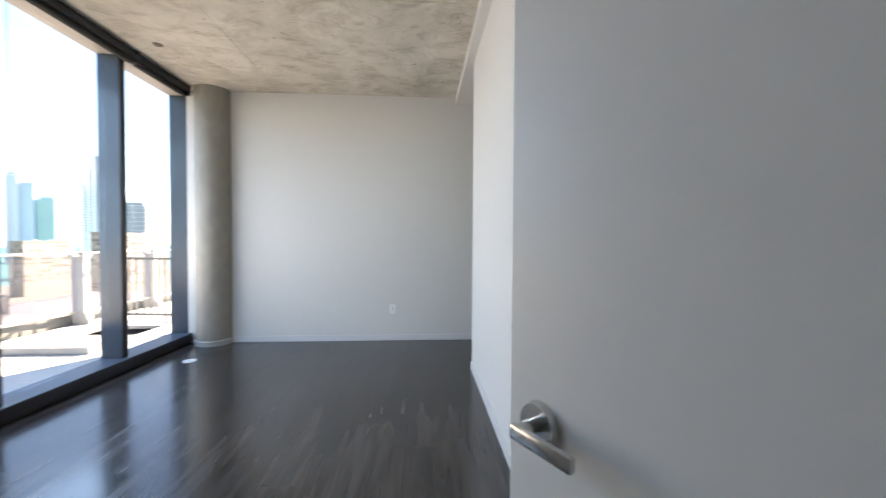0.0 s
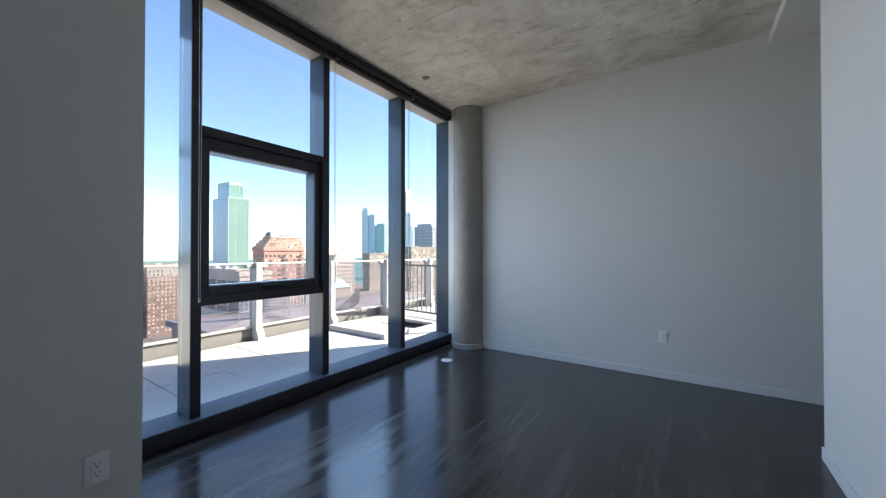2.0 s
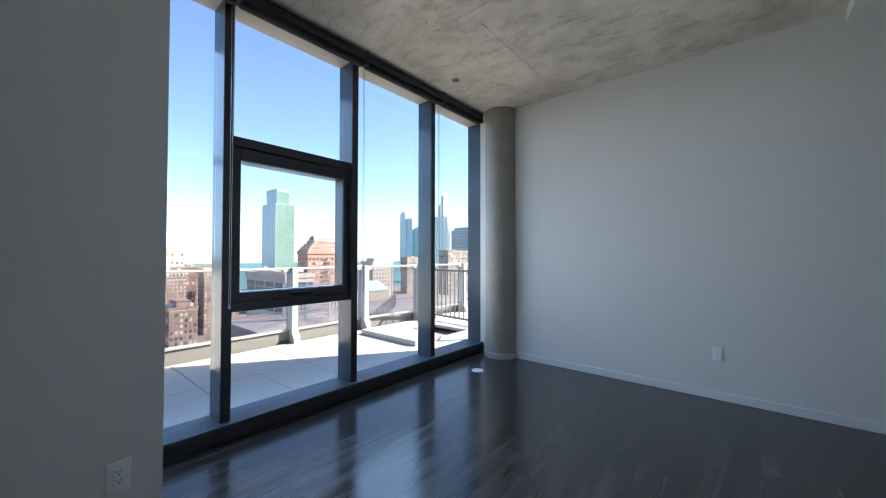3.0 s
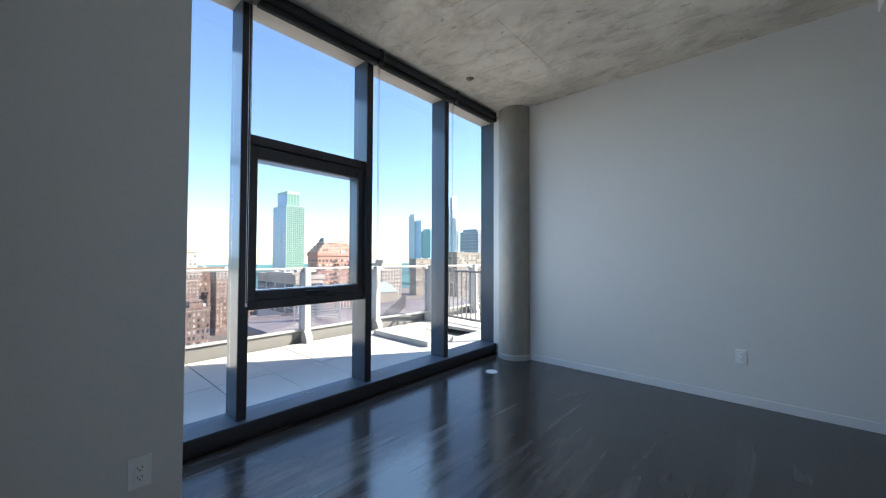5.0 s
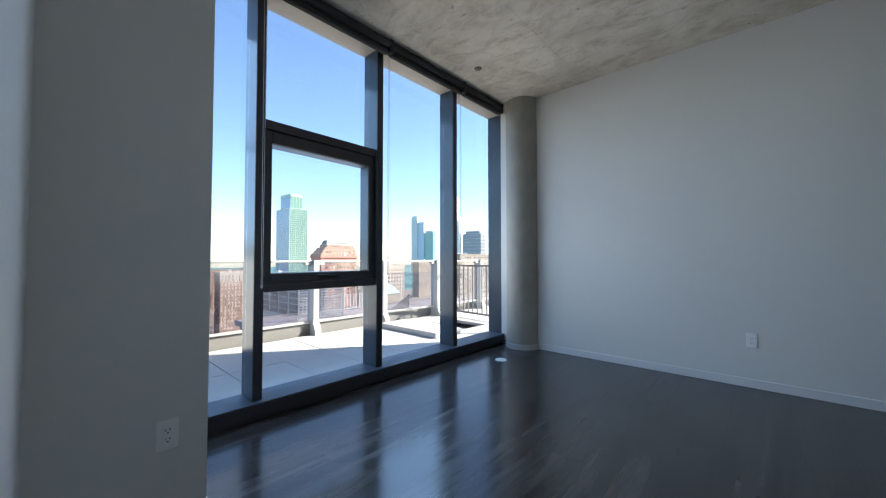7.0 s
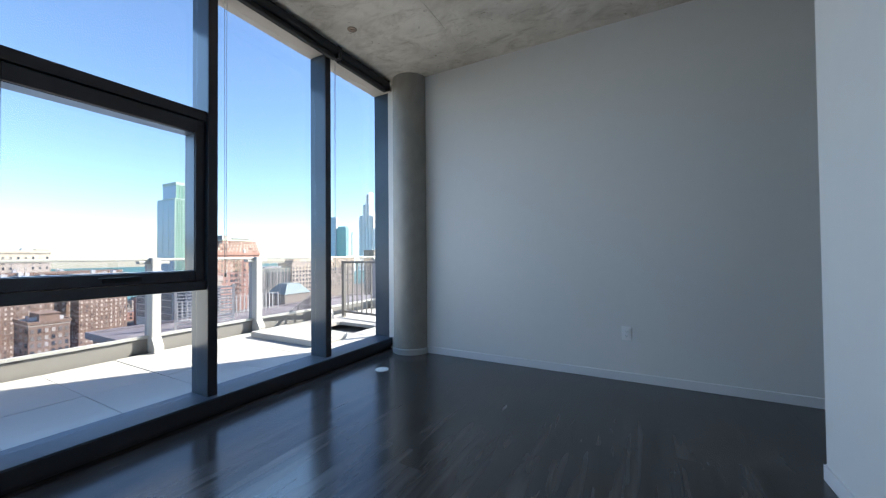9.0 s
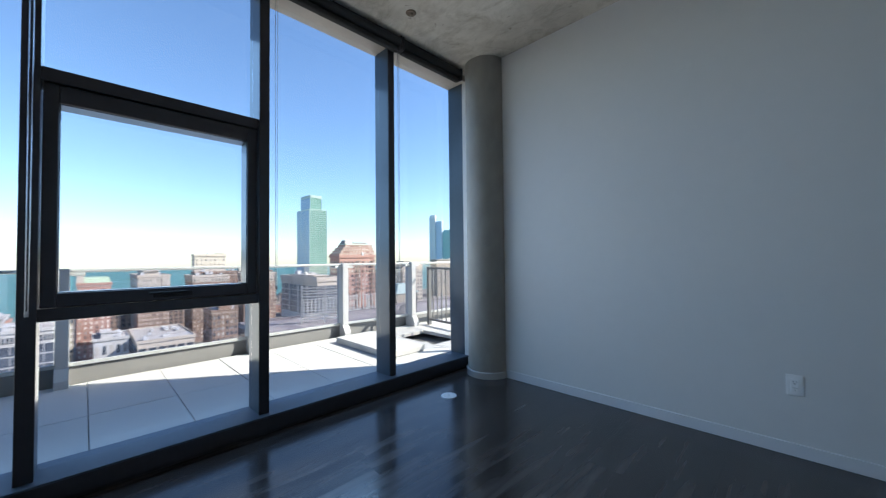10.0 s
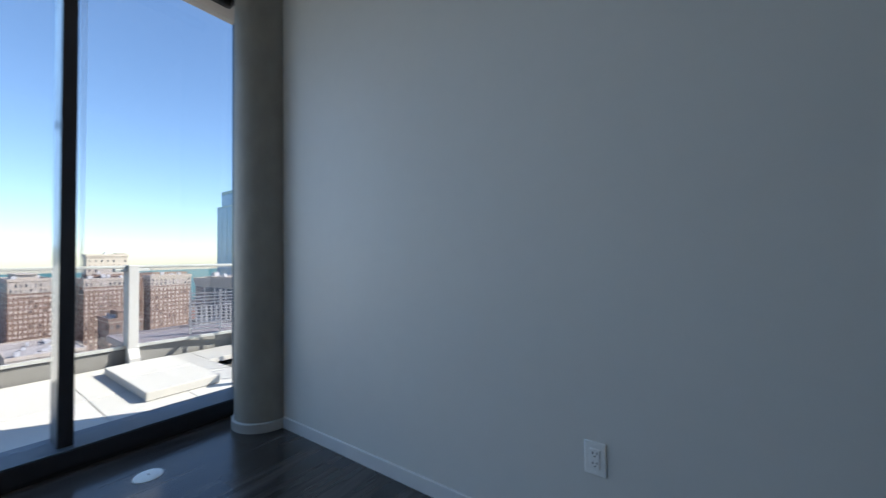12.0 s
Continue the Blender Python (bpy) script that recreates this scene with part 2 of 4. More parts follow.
# ---- the room: floor plan in metres ----
XW = -2.41        # room face of the mullions
XG = -2.555       # glass
YB = 5.012        # end wall
CE = 3.05         # concrete ceiling
SOF = 2.967       # plaster soffit over the side passage
XR, YR0, YR1 = 0.918, 2.19, 3.96   # wall block on the passage side
XL, YL = -1.573, 1.486                # chase beside the window
XN, YN = -0.252, 0.978                # corner of the entry recess
YD = 0.35                           # door wall

S = "structure"
block("floor", -2.6, 2.4, -1.6, 5.15, -0.2, -0.012, SUBFLOOR, label="dark joints and bed under grey wood boards", category="floor", kind=S)
block("wall_north", XW, 2.4, YB, YB + 0.2, 0, CE, PAINT, label="plain white painted end wall", category="wall", kind=S)
block("wall_block", XR, 1.75, YR0, YR1, 0, SOF, PAINT, label="white painted wall block beside the passage", category="wall", kind=S)
block("wall_chase", -2.36, XL, YN, YL, 0, CE, PAINT, label="white painted chase beside the window", category="wall", kind=S)
block("wall_entry_side", -2.36, XN, YD - 0.12, YN, 0, CE, PAINT, label="white painted wall beside the entry", category="wall", kind=S)
block("wall_east", 2.2, 2.4, YD - 0.12, YB, 0, CE, PAINT, label="white painted wall at the end of the passage", category="wall", kind=S)
block("wall_recess", 1.6, 1.75, YD, YR0, 0, SOF, PAINT, label="white painted wall of the recess behind the door", category="wall", kind=S)
# door wall with its opening
dw = empty("wall_south", label="white painted wall with the entry doorway", category="wall", kind=S)
block("wall_panel", XN, 0.14, YD - 0.12, YD, 0, CE, PAINT, dw)
block("wall_panel", 1.0, 2.2, YD - 0.12, YD, 0, CE, PAINT, dw)
block("wall_panel", 0.14, 1.0, YD - 0.12, YD, 2.08, CE, PAINT, dw)
# hallway that closes the place behind the doorway
hall = empty("wall_hall", label="white painted walls of the hallway", category="wall", kind=S)
block("wall_panel", -1.0, -0.9, -1.6, YD - 0.12, 0, CE, PAINT, hall)
block("wall_panel", 1.5, 1.6, -1.6, YD - 0.12, 0, CE, PAINT, hall)
block("wall_panel", -1.0, 1.6, -1.7, -1.6, 0, CE, PAINT, hall)

# ceiling: a slab with raised form joints
bm = bmesh.new()
add_box(bm, -2.62, 2.4, -1.7, 5.2, CE, CE + 0.3)
rng = random.Random(4)


def seam(x0, y0, x1, y1):
    n = max(2, int(math.hypot(x1 - x0, y1 - y0) / 0.12))
    for i in range(n):
        if rng.random() < 0.22:
            continue
        a, b = i / n, (i + 0.97) / n
        px, py, qx, qy = x0 + (x1 - x0) * a, y0 + (y1 - y0) * a, x0 + (x1 - x0) * b, y0 + (y1 - y0) * b
        w, h = rng.uniform(0.002, 0.006), rng.uniform(0.001, 0.005)
        if abs(x1 - x0) > abs(y1 - y0):
            add_box(bm, px, qx, py - w, py + w, CE - h, CE + 0.01)
        else:
            add_box(bm, px - w, px + w, py, qy, CE - h, CE + 0.01)


seam(-2.3, 3.24, 0.83, 3.22)
seam(-1.3, 3.28, -1.3, YB)
seam(-1.83, 4.3, 0.83, 4.34)
seam(-2.3, 2.02, 0.83, 2.0)
seam(-0.08, 0.5, -0.08, 3.2)
tagged(new("ceiling", finish(bm, "ceiling", CEIL)), "raw cast concrete ceiling with form joints and stains", "ceiling", kind=S)
block("ceiling_soffit", 0.842, 2.2, YD, YB, SOF, CE, PAINT, label="white plaster soffit along the ceiling edge", category="ceiling", kind=S)


# ---- window wall ----
win = empty("window_1", (XG, 3.0, 0), "tall dark-framed window wall with one hinged sash", "window", kind=S)
win_m = Matrix.Translation((-XG, -3.0, 0))


def wpart(name, boxes, material, label="", bevel=0.003, parent=None):
    """A piece of the window wall, from boxes in room coordinates."""
    bm = bmesh.new()
    for q in boxes:
        add_box(bm, *q, bevel)
    if parent is None:
        bm.transform(win_m)
    return part(name, bm, material, parent or win, label)


MULL = [0.991, 2.031, 3.062, 4.112]          # sides of the mullions away from the entry
MW = 0.062
for y in MULL:
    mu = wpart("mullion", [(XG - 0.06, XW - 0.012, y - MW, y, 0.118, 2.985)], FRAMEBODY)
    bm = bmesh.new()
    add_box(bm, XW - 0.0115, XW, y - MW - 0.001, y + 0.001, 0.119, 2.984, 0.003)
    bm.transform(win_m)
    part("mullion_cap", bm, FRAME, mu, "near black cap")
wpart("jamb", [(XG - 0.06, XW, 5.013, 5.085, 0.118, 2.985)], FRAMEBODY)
wpart("window_sill", [(XG - 0.07, -2.362, YN - 0.3, 5.085, 0.106, 0.118)], FRAMESILL, "metal sill with a skylit blue tint")
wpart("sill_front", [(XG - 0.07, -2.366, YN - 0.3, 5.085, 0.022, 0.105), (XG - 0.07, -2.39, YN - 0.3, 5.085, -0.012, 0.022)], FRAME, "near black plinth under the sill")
wpart("head_panel", [(XG - 0.07, -2.366, YN - 0.3, 5.085, 2.986, 3.049)], FRAMEHEAD, "pale panel over the glass")
y0, y1 = MULL[1], MULL[2] - MW
wpart("transom", [(XG - 0.05, XW - 0.02, y0, y1, 2.0, 2.066)], FRAME)
wpart("transom", [(XG - 0.05, XW - 0.02, y0, y1, 0.845, 0.905)], FRAME)


def pane(y_0, y_1, z_0, z_1, x=XG):
    ob = wpart("pane", [(x - 0.006, x + 0.006, y_0, y_1, z_0, z_1)], GLASS, bevel=0)
    ob.visible_shadow = False


edges = [0.7, *MULL, 5.084]
for i in range(5):
    a, b = edges[i] + 0.001, edges[i + 1] - MW - 0.001
    if i == 2:
        for za, zb in ((0.119, 0.844), (2.067, 2.985)):
            pane(a, b, za, zb)
    else:
        pane(a, b, 0.119, 2.985)
# hinged sash
sash = wpart("sash", [(XG - 0.03, XW - 0.035, y0 + 0.006, y0 + 0.062, 0.908, 1.997), (XG - 0.03, XW - 0.035, y1 - 0.062, y1 - 0.006, 0.908, 1.997),
                      (XG - 0.03, XW - 0.035, y0 + 0.062, y1 - 0.062, 0.908, 0.975), (XG - 0.03, XW - 0.035, y0 + 0.062, y1 - 0.062, 1.908, 1.997)], FRAME, "closed dark metal sash", 0.005)
pane(y0 + 0.06, y1 - 0.06, 0.973, 1.91)
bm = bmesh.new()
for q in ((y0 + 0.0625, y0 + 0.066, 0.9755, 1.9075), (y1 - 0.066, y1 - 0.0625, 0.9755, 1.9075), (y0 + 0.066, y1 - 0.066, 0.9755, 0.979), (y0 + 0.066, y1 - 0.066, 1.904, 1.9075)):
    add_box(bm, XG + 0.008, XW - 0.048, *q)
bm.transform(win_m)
part("sash_reveal", bm, FRAMEBODY, sash, "inner edge of the sash with a skylit blue tint")
bm = bmesh.new()
add_box(bm, XW - 0.035, XW - 0.022, 2.46, 2.64, 0.925, 0.955, 0.004)
add_box(bm, XW - 0.022, XW - 0.006, 2.44, 2.60, 0.945, 0.957, 0.004)
bm.transform(win_m)
part("sash_handle", bm, SLOT, sash, "black lever handle")

# ---- roller blinds, rolled up under the ceiling ----
BL = [(1.5, 2.0), (2.03, 3.045), (3.085, 4.095), (4.135, 4.87)]
for a, b in BL:
    bl = empty("roller_blind", (-2.29, (a + b) / 2, CE), "charcoal roller blind rolled up under the ceiling", "blind", "blinds along the window")
    o = Matrix.Translation((2.29, -(a + b) / 2, -CE))
    bm = bmesh.new()
    add_tube(bm, (-2.322, a, CE - 0.044), (-2.322, b, CE - 0.044), 0.042, 24)
    bm.transform(o)
    part("fabric_roll", bm, BLIND, bl, smooth=True)
    bm = bmesh.new()
    add_box(bm, -2.362, -2.312, a, b, CE - 0.132, CE - 0.09, 0.012)
    bm.transform(o)
    part("hem_bar", bm, BLIND, bl)
    for y in (a, b):
        bm = bmesh.new()
        add_box(bm, -2.365, -2.283, y - 0.006 + (0.008 if y == b else -0.008), y + 0.006 + (0.008 if y == b else -0.008), CE - 0.12, CE - 0.001, 0.003)
        bm.transform(o)
        part("bracket", bm, FRAME, bl)


def bead_chain(y, z_low):
    """A looped steel chain that hangs from a blind's bracket."""
    ch = empty("bead_chain", (-2.37, y, CE - 0.05), "thin steel bead chain hanging beside the window frame", "blind chain", "chains of the blinds")
    for s in (-0.008, 0.008):
        bm = bmesh.new()
        add_tube(bm, (0, s, 0), (0, s * 0.6, z_low - CE + 0.05), 0.0018, 6)
        part("strand", bm, BEAD, ch)
    bm = bmesh.new()
    add_box(bm, -0.004, 0.004, -0.007, 0.007, z_low - CE + 0.03, z_low - CE + 0.055, 0.002)
    part("tensioner", bm, BEAD, ch)


bead_chain(2.004, 0.9)
bead_chain(3.092, 0.95)
bead_chain(4.128, 0.95)

# ---- column ----
bm = bmesh.new()
add_tube(bm, (-2.094, 5.011, 0.0), (-2.094, 5.011, CE), 0.2, 64)
col = tagged(new("column", finish(bm, "column", COLUMN, True)), "smooth round concrete column half set in the end wall", "column", kind=S)
bm = bmesh.new()
n = 48
ring = []
for i in range(n + 1):
    a = math.pi + math.pi * i / n
    c, s_ = math.cos(a), math.sin(a)
    ring.append([bm.verts.new((-2.094 + r * c, 5.008 + r * s_, z)) for r, z in ((0.2005, 0.0), (0.212, 0.0), (0.212, 0.056), (0.2005, 0.062))])
for p, q in zip(ring, ring[1:]):
    for k in range(4):
        bm.faces.new((p[k], p[(k + 1) % 4], q[(k + 1) % 4], q[k]))
tagged(new("baseboard", finish(bm, "baseboard", RING, True)), "white base ring round the column", "baseboard", kind=S)


# ---- baseboards ----
def baseboard(x0, y0_, x1, y1_, nx, ny, h=0.072, t=0.012):
    bm = bmesh.new()
    xs, ys = sorted((x0, x1, x0 + nx * t, x1 + nx * t)), sorted((y0_, y1_, y0_ + ny * t, y1_ + ny * t))
    add_box(bm, xs[0], xs[-1], ys[0], ys[-1], 0.0, h, 0.0025)
    tagged(new("baseboard", finish(bm, "baseboard", TRIM)), "low white painted baseboard along the wall", "baseboard", kind=S)


baseboard(-1.88, YB, 2.2, YB, 0, -1)
baseboard(XR, YR0 - 0.012, XR, YR1, -1, 0)
baseboard(XR, YR1, 1.75, YR1, 0, 1)
baseboard(XR, YR0, 1.6, YR0, 0, -1)
baseboard(XL, YN + 0.012, XL, YL, 1, 0)
baseboard(XL + 0.012, YN, XN, YN, 0, 1)
baseboard(XN, YD, XN, YN, 1, 0)
baseboard(-2.36, YL, XL, YL, 0, 1)
baseboard(2.2, YR1, 2.2, YB, -1, 0)
baseboard(1.6, YD, 1.6, YR0, -1, 0)


# ---- wall outlets ----
def outlet(m, label):
    """A duplex outlet in a rectangular insert; its face looks along local -y."""
    ob = empty("wall_outlet", label=label, category="outlet", group="wall outlets")
    ob.matrix_world = m
    bm = bmesh.new()
    add_box(bm, -0.036, 0.036, -0.006, 0.0, -0.058, 0.058, 0.003)
    plate = part("cover_plate", bm, PLASTIC, ob)
    bm = bmesh.new()
    add_box(bm, -0.017, 0.017, -0.009, -0.005, -0.034, 0.034, 0.002)
    ins = part("receptacle", bm, PLASTIC, ob)
    for z in (-0.017, 0.017):
        bm = bmesh.new()
        add_box(bm, -0.008, -0.0055, -0.0096, -0.0088, z - 0.001, z + 0.007)
        add_box(bm, 0.0055, 0.008, -0.0096, -0.0088, z - 0.001, z + 0.007)
        add_tube(bm, (0, -0.0088, z - 0.008), (0, -0.0096, z - 0.008), 0.0028, 10)
        part("socket_slots", bm, SLOT, ins, "dark slots")
    for z in (-0.049, 0.049):
        bm = bmesh.new()
        add_tube(bm, (0, -0.0055, z), (0, -0.0072, z), 0.003, 10)
        part("screw", bm, PLASTIC, plate)


outlet(pose(0.06, YB, 0.395), "white plastic duplex outlet on the end wall")
outlet(pose(XL, 1.35, 0.395, 0, 0, 90), "white plastic duplex outlet on the chase wall")

# ---- floor outlet cover ----
fc = empty("floor_cover", (-1.97, 4.314, 0.0), "round white cover plate set in the dark wood floor", "floor cover")
bm = bmesh.new()
add_tube(bm, (0, 0, -0.001), (0, 0, 0.004), 0.064, 40, 0.061)
part("rim", bm, PLASTIC, fc, smooth=True)
bm = bmesh.new()
add_tube(bm, (0, 0, 0.003), (0, 0, 0.006), 0.046, 36, 0.044)
lid = part("lid", bm, PLASTIC, fc, smooth=True)
bm = bmesh.new()
add_box(bm, -0.012, 0.012, -0.002, 0.002, 0.0055, 0.0066)
part("coin_slot", bm, SLOT, lid)

# ---- sprinkler ----
sp = empty("sprinkler", (-2.012, 3.978, CE), "small dull metal sprinkler head in the concrete ceiling", "sprinkler")
bm = bmesh.new()
add_tube(bm, (0, 0, 0.0), (0, 0, -0.006), 0.042, 28, 0.036)
part("escutcheon", bm, BRASS, sp, smooth=True)
bm = bmesh.new()
add_tube(bm, (0, 0, -0.005), (0, 0, -0.012), 0.016, 16, 0.012)
part("nozzle", bm, BRASS, sp, smooth=True)

# ---- entry door, standing open ----
LATCH, HINGE = Vector((0.565, 1.06)), Vector((0.965, 0.367))
ang = math.atan2(LATCH.x - HINGE.x, LATCH.y - HINGE.y)
W = (LATCH - HINGE).length
door = empty("door_1", label="plain white flush door standing open into the room", category="door", kind=S)
door.matrix_world = pose(HINGE.x, HINGE.y, 0, 0, 0, -math.degrees(ang))
bm = bmesh.new()
add_box(bm, 0.0, 0.044, 0.0, W, 0.012, 2.04, 0.0025)
leaf = part("door_leaf", bm, DOORPAINT, door)
for zz in (0.25, 1.05, 1.82):
    bm = bmesh.new()
    add_tube(bm, (-0.004, -0.004, zz - 0.05), (-0.004, -0.004, zz + 0.05), 0.006, 12)
    part("hinge", bm, CHROME, door, "brushed nickel hinge")
HZ, HY = 0.975, W - 0.066
for sgn, x in ((-1, 0.0), (1, 0.044)):
    bm = bmesh.new()
    add_tube(bm, (x, HY, HZ), (x + sgn * 0.012, HY, HZ), 0.034, 36, 0.031)
    rose = part("handle_rose", bm, CHROME, door, "round brushed nickel rose", True)
    bm = bmesh.new()
    add_tube(bm, (x + sgn * 0.01, HY, HZ), (x + sgn * 0.05, HY, HZ), 0.011, 20)
    part("handle_neck", bm, CHROME, rose, smooth=True)
    bm = bmesh.new()
    add_box(bm, min(x + sgn * 0.044, x + sgn * 0.056), max(x + sgn * 0.044, x + sgn * 0.056), HY - 0.095, HY + 0.012, HZ - 0.011, HZ + 0.011, 0.004)
    part("door_handle", bm, CHROME, rose, "flat brushed nickel lever", True)
bm = bmesh.new()
add_box(bm, 0.012, 0.032, W - 0.001, W + 0.0015, HZ - 0.03, HZ + 0.03)
part("latch_plate", bm, CHROME, door, "latch plate on the door edge")
frm = empty("door_frame", label="white painted steel door frame", category="door frame", kind=S)
for x0, x1 in ((0.14, 0.17), (0.969, 1.0)):
    block("jamb", x0, x1, YD - 0.135, YD + 0.012, 0, 2.05, TRIM, frm, 0.003)
block("head", 0.14, 1.0, YD - 0.135, YD + 0.012, 2.05, 2.08, TRIM, frm, 0.003)


# ---- building outside: facade and roof over the room ----
fac = empty("facade", label="pale panel facade of the building round the window", category="facade", kind=S)
block("wall_panel", -2.63, -2.4, YN - 0.32, 5.2, 3.35, 7.5, FACADE, fac)
block("wall_panel", -2.63, -2.4, -9.0, YN - 0.32, -0.3, 7.5, FACADE, fac)
block("wall_panel", -2.63, -2.42, 5.09, 5.21, -0.3, 3.35, FACADE, fac)
block("wall_panel", -2.42, 9.0, 5.212, 5.4, -0.3, 7.5, FACADE, fac)
block("wall_panel", -2.62, 2.41, -1.7, 5.2, CE + 0.3, CE + 0.34, FACADE, fac)
block("wall_panel", 2.42, 2.6, -2.0, 5.2, -0.3, 3.4, FACADE, fac)

# ---- terrace ----
DK = -0.02
PIT = (-4.2, -3.4, 5.3, 5.78)
ter = empty("terrace", label="roof terrace of large pale concrete pavers", category="terrace", kind=S)
bm = bmesh.new()
add_box(bm, -5.05, -2.63, -9.0, 12.0, -0.4, -0.14)
part("paver_bed", bm, PAVEREDGE, ter)
block("terrace_edge", -5.2, -5.05, -9.0, 12.0, -0.6, -0.05, CURB, ter)
PY, PX = 0.545, 1.062
pav = {}


def paver(x0, x1, y0_, y1_, z1=DK, parent=ter, th=0.05):
    key = (round(x1 - x0, 3), round(y1_ - y0_, 3), th)
    if key not in pav:
        bm = bmesh.new()
        w, d = key[0] - 0.005, key[1] - 0.005
        add_box(bm, -w / 2, w / 2, -d / 2, d / 2, -th, 0, 0.004)
        pav[key] = finish(bm, "paver", PAVER)
    ob = new("paver", pav[key])
    ob.parent = parent
    ob.location = ((x0 + x1) / 2, (y0_ + y1_) / 2, z1)
    return ob


rng = random.Random(8)
for i in range(-10, 16):
    ya = 2.765 + i * PY
    for j in range(2):
        xa = -2.632 - (j + 1) * PX
        if PIT[2] < ya + PY / 2 < PIT[3] + 0.2 and j == 1:
            paver(xa, PIT[0], ya, ya + PY)
            continue
        if PIT[2] < ya + PY / 2 < PIT[3] + 0.2 and j == 0:
            paver(PIT[1], xa + PX, ya, ya + PY)
            continue
        paver(xa, xa + PX, ya, ya + PY, DK + rng.uniform(-0.002, 0.002))
# loose slabs stacked beside the opening in the paving
for x0, x1 in ((-4.46, -3.86), (-3.855, -3.25)):
    s = tagged(new("loose_slab"), "spare pale concrete slab lying on the terrace", "concrete slab", "spare slabs")
    s.location = ((x0 + x1) / 2, 4.93, DK + 0.003)
    bm = bmesh.new()
    add_box(bm, -(x1 - x0) / 2, (x1 - x0) / 2, -0.275, 0.275, 0, 0.072, 0.006)
    part("slab", bm, PAVER, s)
for x, y, a, w in ((-4.02, 5.36, 12, 0.17), (-3.62, 5.56, 40, 0.13), (-3.75, 5.68, -20, 0.1)):
    s = tagged(new("broken_slab"), "broken piece of pale slab in the open paving", "rubble", "broken pieces")
    s.matrix_world = pose(x, y, -0.139, 0, 0, a)
    bm = bmesh.new()
    add_box(bm, -w, w, -w * 0.5, w * 0.5, 0, 0.05, 0.012)
    part("piece", bm, PAVER, s)

# curb
CX = -4.80
tagged(block("curb", -5.0, CX, -9.0, 12.0, -0.139, 0.14, CURB, bevel=0.01), "grey coated curb along the terrace edge", "curb", kind=S)


# ---- glass railing ----
def rail_post(x, y, label="pale painted fin post of the glass railing"):
    p = empty("rail_post", (x, y, DK), label, "railing post", "railing posts")
    bm = bmesh.new()
    add_box(bm, -0.16, 0.02, -0.045, 0.045, 0.0, 1.085, 0.006)
    part("fin", bm, POST, p)
    bm = bmesh.new()
    vs = []
    for yy in (-0.047, 0.047):
        vs.append([bm.verts.new((xx, yy, zz)) for xx, zz in ((0.0, 0.0), (0.085, 0.0), (0.085, 0.07), (0.055, 0.12), (0.0, 0.2))])
    bm.faces.new(vs[0])
    bm.faces.new(vs[1][::-1])
    for k in range(5):
        bm.faces.new((vs[0][k], vs[0][(k + 1) % 5], vs[1][(k + 1) % 5], vs[1][k]))
    part("foot", bm, POST, p)
    bm = bmesh.new()
    add_box(bm, -0.115, -0.025, -0.15, 0.15, 1.012, 1.046, 0.006)
    part("bracket", bm, RAIL, p, "grey bracket under the top rail")
    return p


POSTS = [(-4.72, y) for y in (-2.8, -1.2, 0.42, 2.05, 3.67, 4.94)] + [(-4.62, 6.18), (-4.62, 7.6), (-4.62, 9.0), (-4.62, 10.4)]
for x, y in POSTS:
    rail_post(x, y)
for (xa, ya), (xb, yb) in zip(POSTS, POSTS[1:]):
    L = math.hypot(xb - xa, yb - ya)
    an = math.degrees(math.atan2(-(xb - xa), yb - ya))
    g = empty("glass_railing", label="clear glass railing panel under a slim grey top rail", category="railing", group="railing panels")
    g.matrix_world = pose(xa - 0.07, ya, DK, 0, 0, an)
    bm = bmesh.new()
    add_box(bm, -0.03, 0.03, 0.045, L - 0.045, 1.05, 1.08, 0.008)
    part("top_rail", bm, RAIL, g)
    bm = bmesh.new()
    add_box(bm, -0.006, 0.006, 0.06, L - 0.06, 0.2, 1.05)
    ob = part("pane", bm, RAILGLASS, g)
    ob.visible_shadow = False
    bm = bmesh.new()
    add_box(bm, -0.015, 0.015, 0.046, L - 0.046, 0.165, 0.2, 0.003)
    part("bottom_rail", bm, RAIL, g)


# ---- picket fence across the terrace ----
def picket_fence(x0, y0_, x1, y1_, z0, h, step, label, n_posts=2, material=PICKET, half=0.009):
    L = math.hypot(x1 - x0, y1_ - y0_)
    fe = empty("picket_fence", label=label, category="fence", group="picket fences")
    fe.matrix_world = pose(x0, y0_, z0, 0, 0, math.degrees(math.atan2(y1_ - y0_, x1 - x0)))
    for z in (0.08, h - 0.04):
        bm = bmesh.new()
        add_box(bm, 0, L, -0.02, 0.02, z, z + 0.035, 0.003)
        part("rail", bm, material, fe)
    for i in range(n_posts):
        bm = bmesh.new()
        x = L * i / (n_posts - 1)
        add_box(bm, x - 0.03, x + 0.03, -0.03, 0.03, 0, h, 0.004)
        part("post", bm, material, fe)
    bm = bmesh.new()
    add_box(bm, -half, half, -0.009, 0.009, 0.115, h - 0.04)
    me = finish(bm, "picket", material)
    for i in range(1, int(L / step)):
        ob = new("picket", me)
        ob.parent = fe
        ob.location = (i * step, 0, 0)


picket_fence(-4.5, 6.44, -2.45, 6.24, DK, 1.0, 0.115, "dark metal picket fence across the terrace")

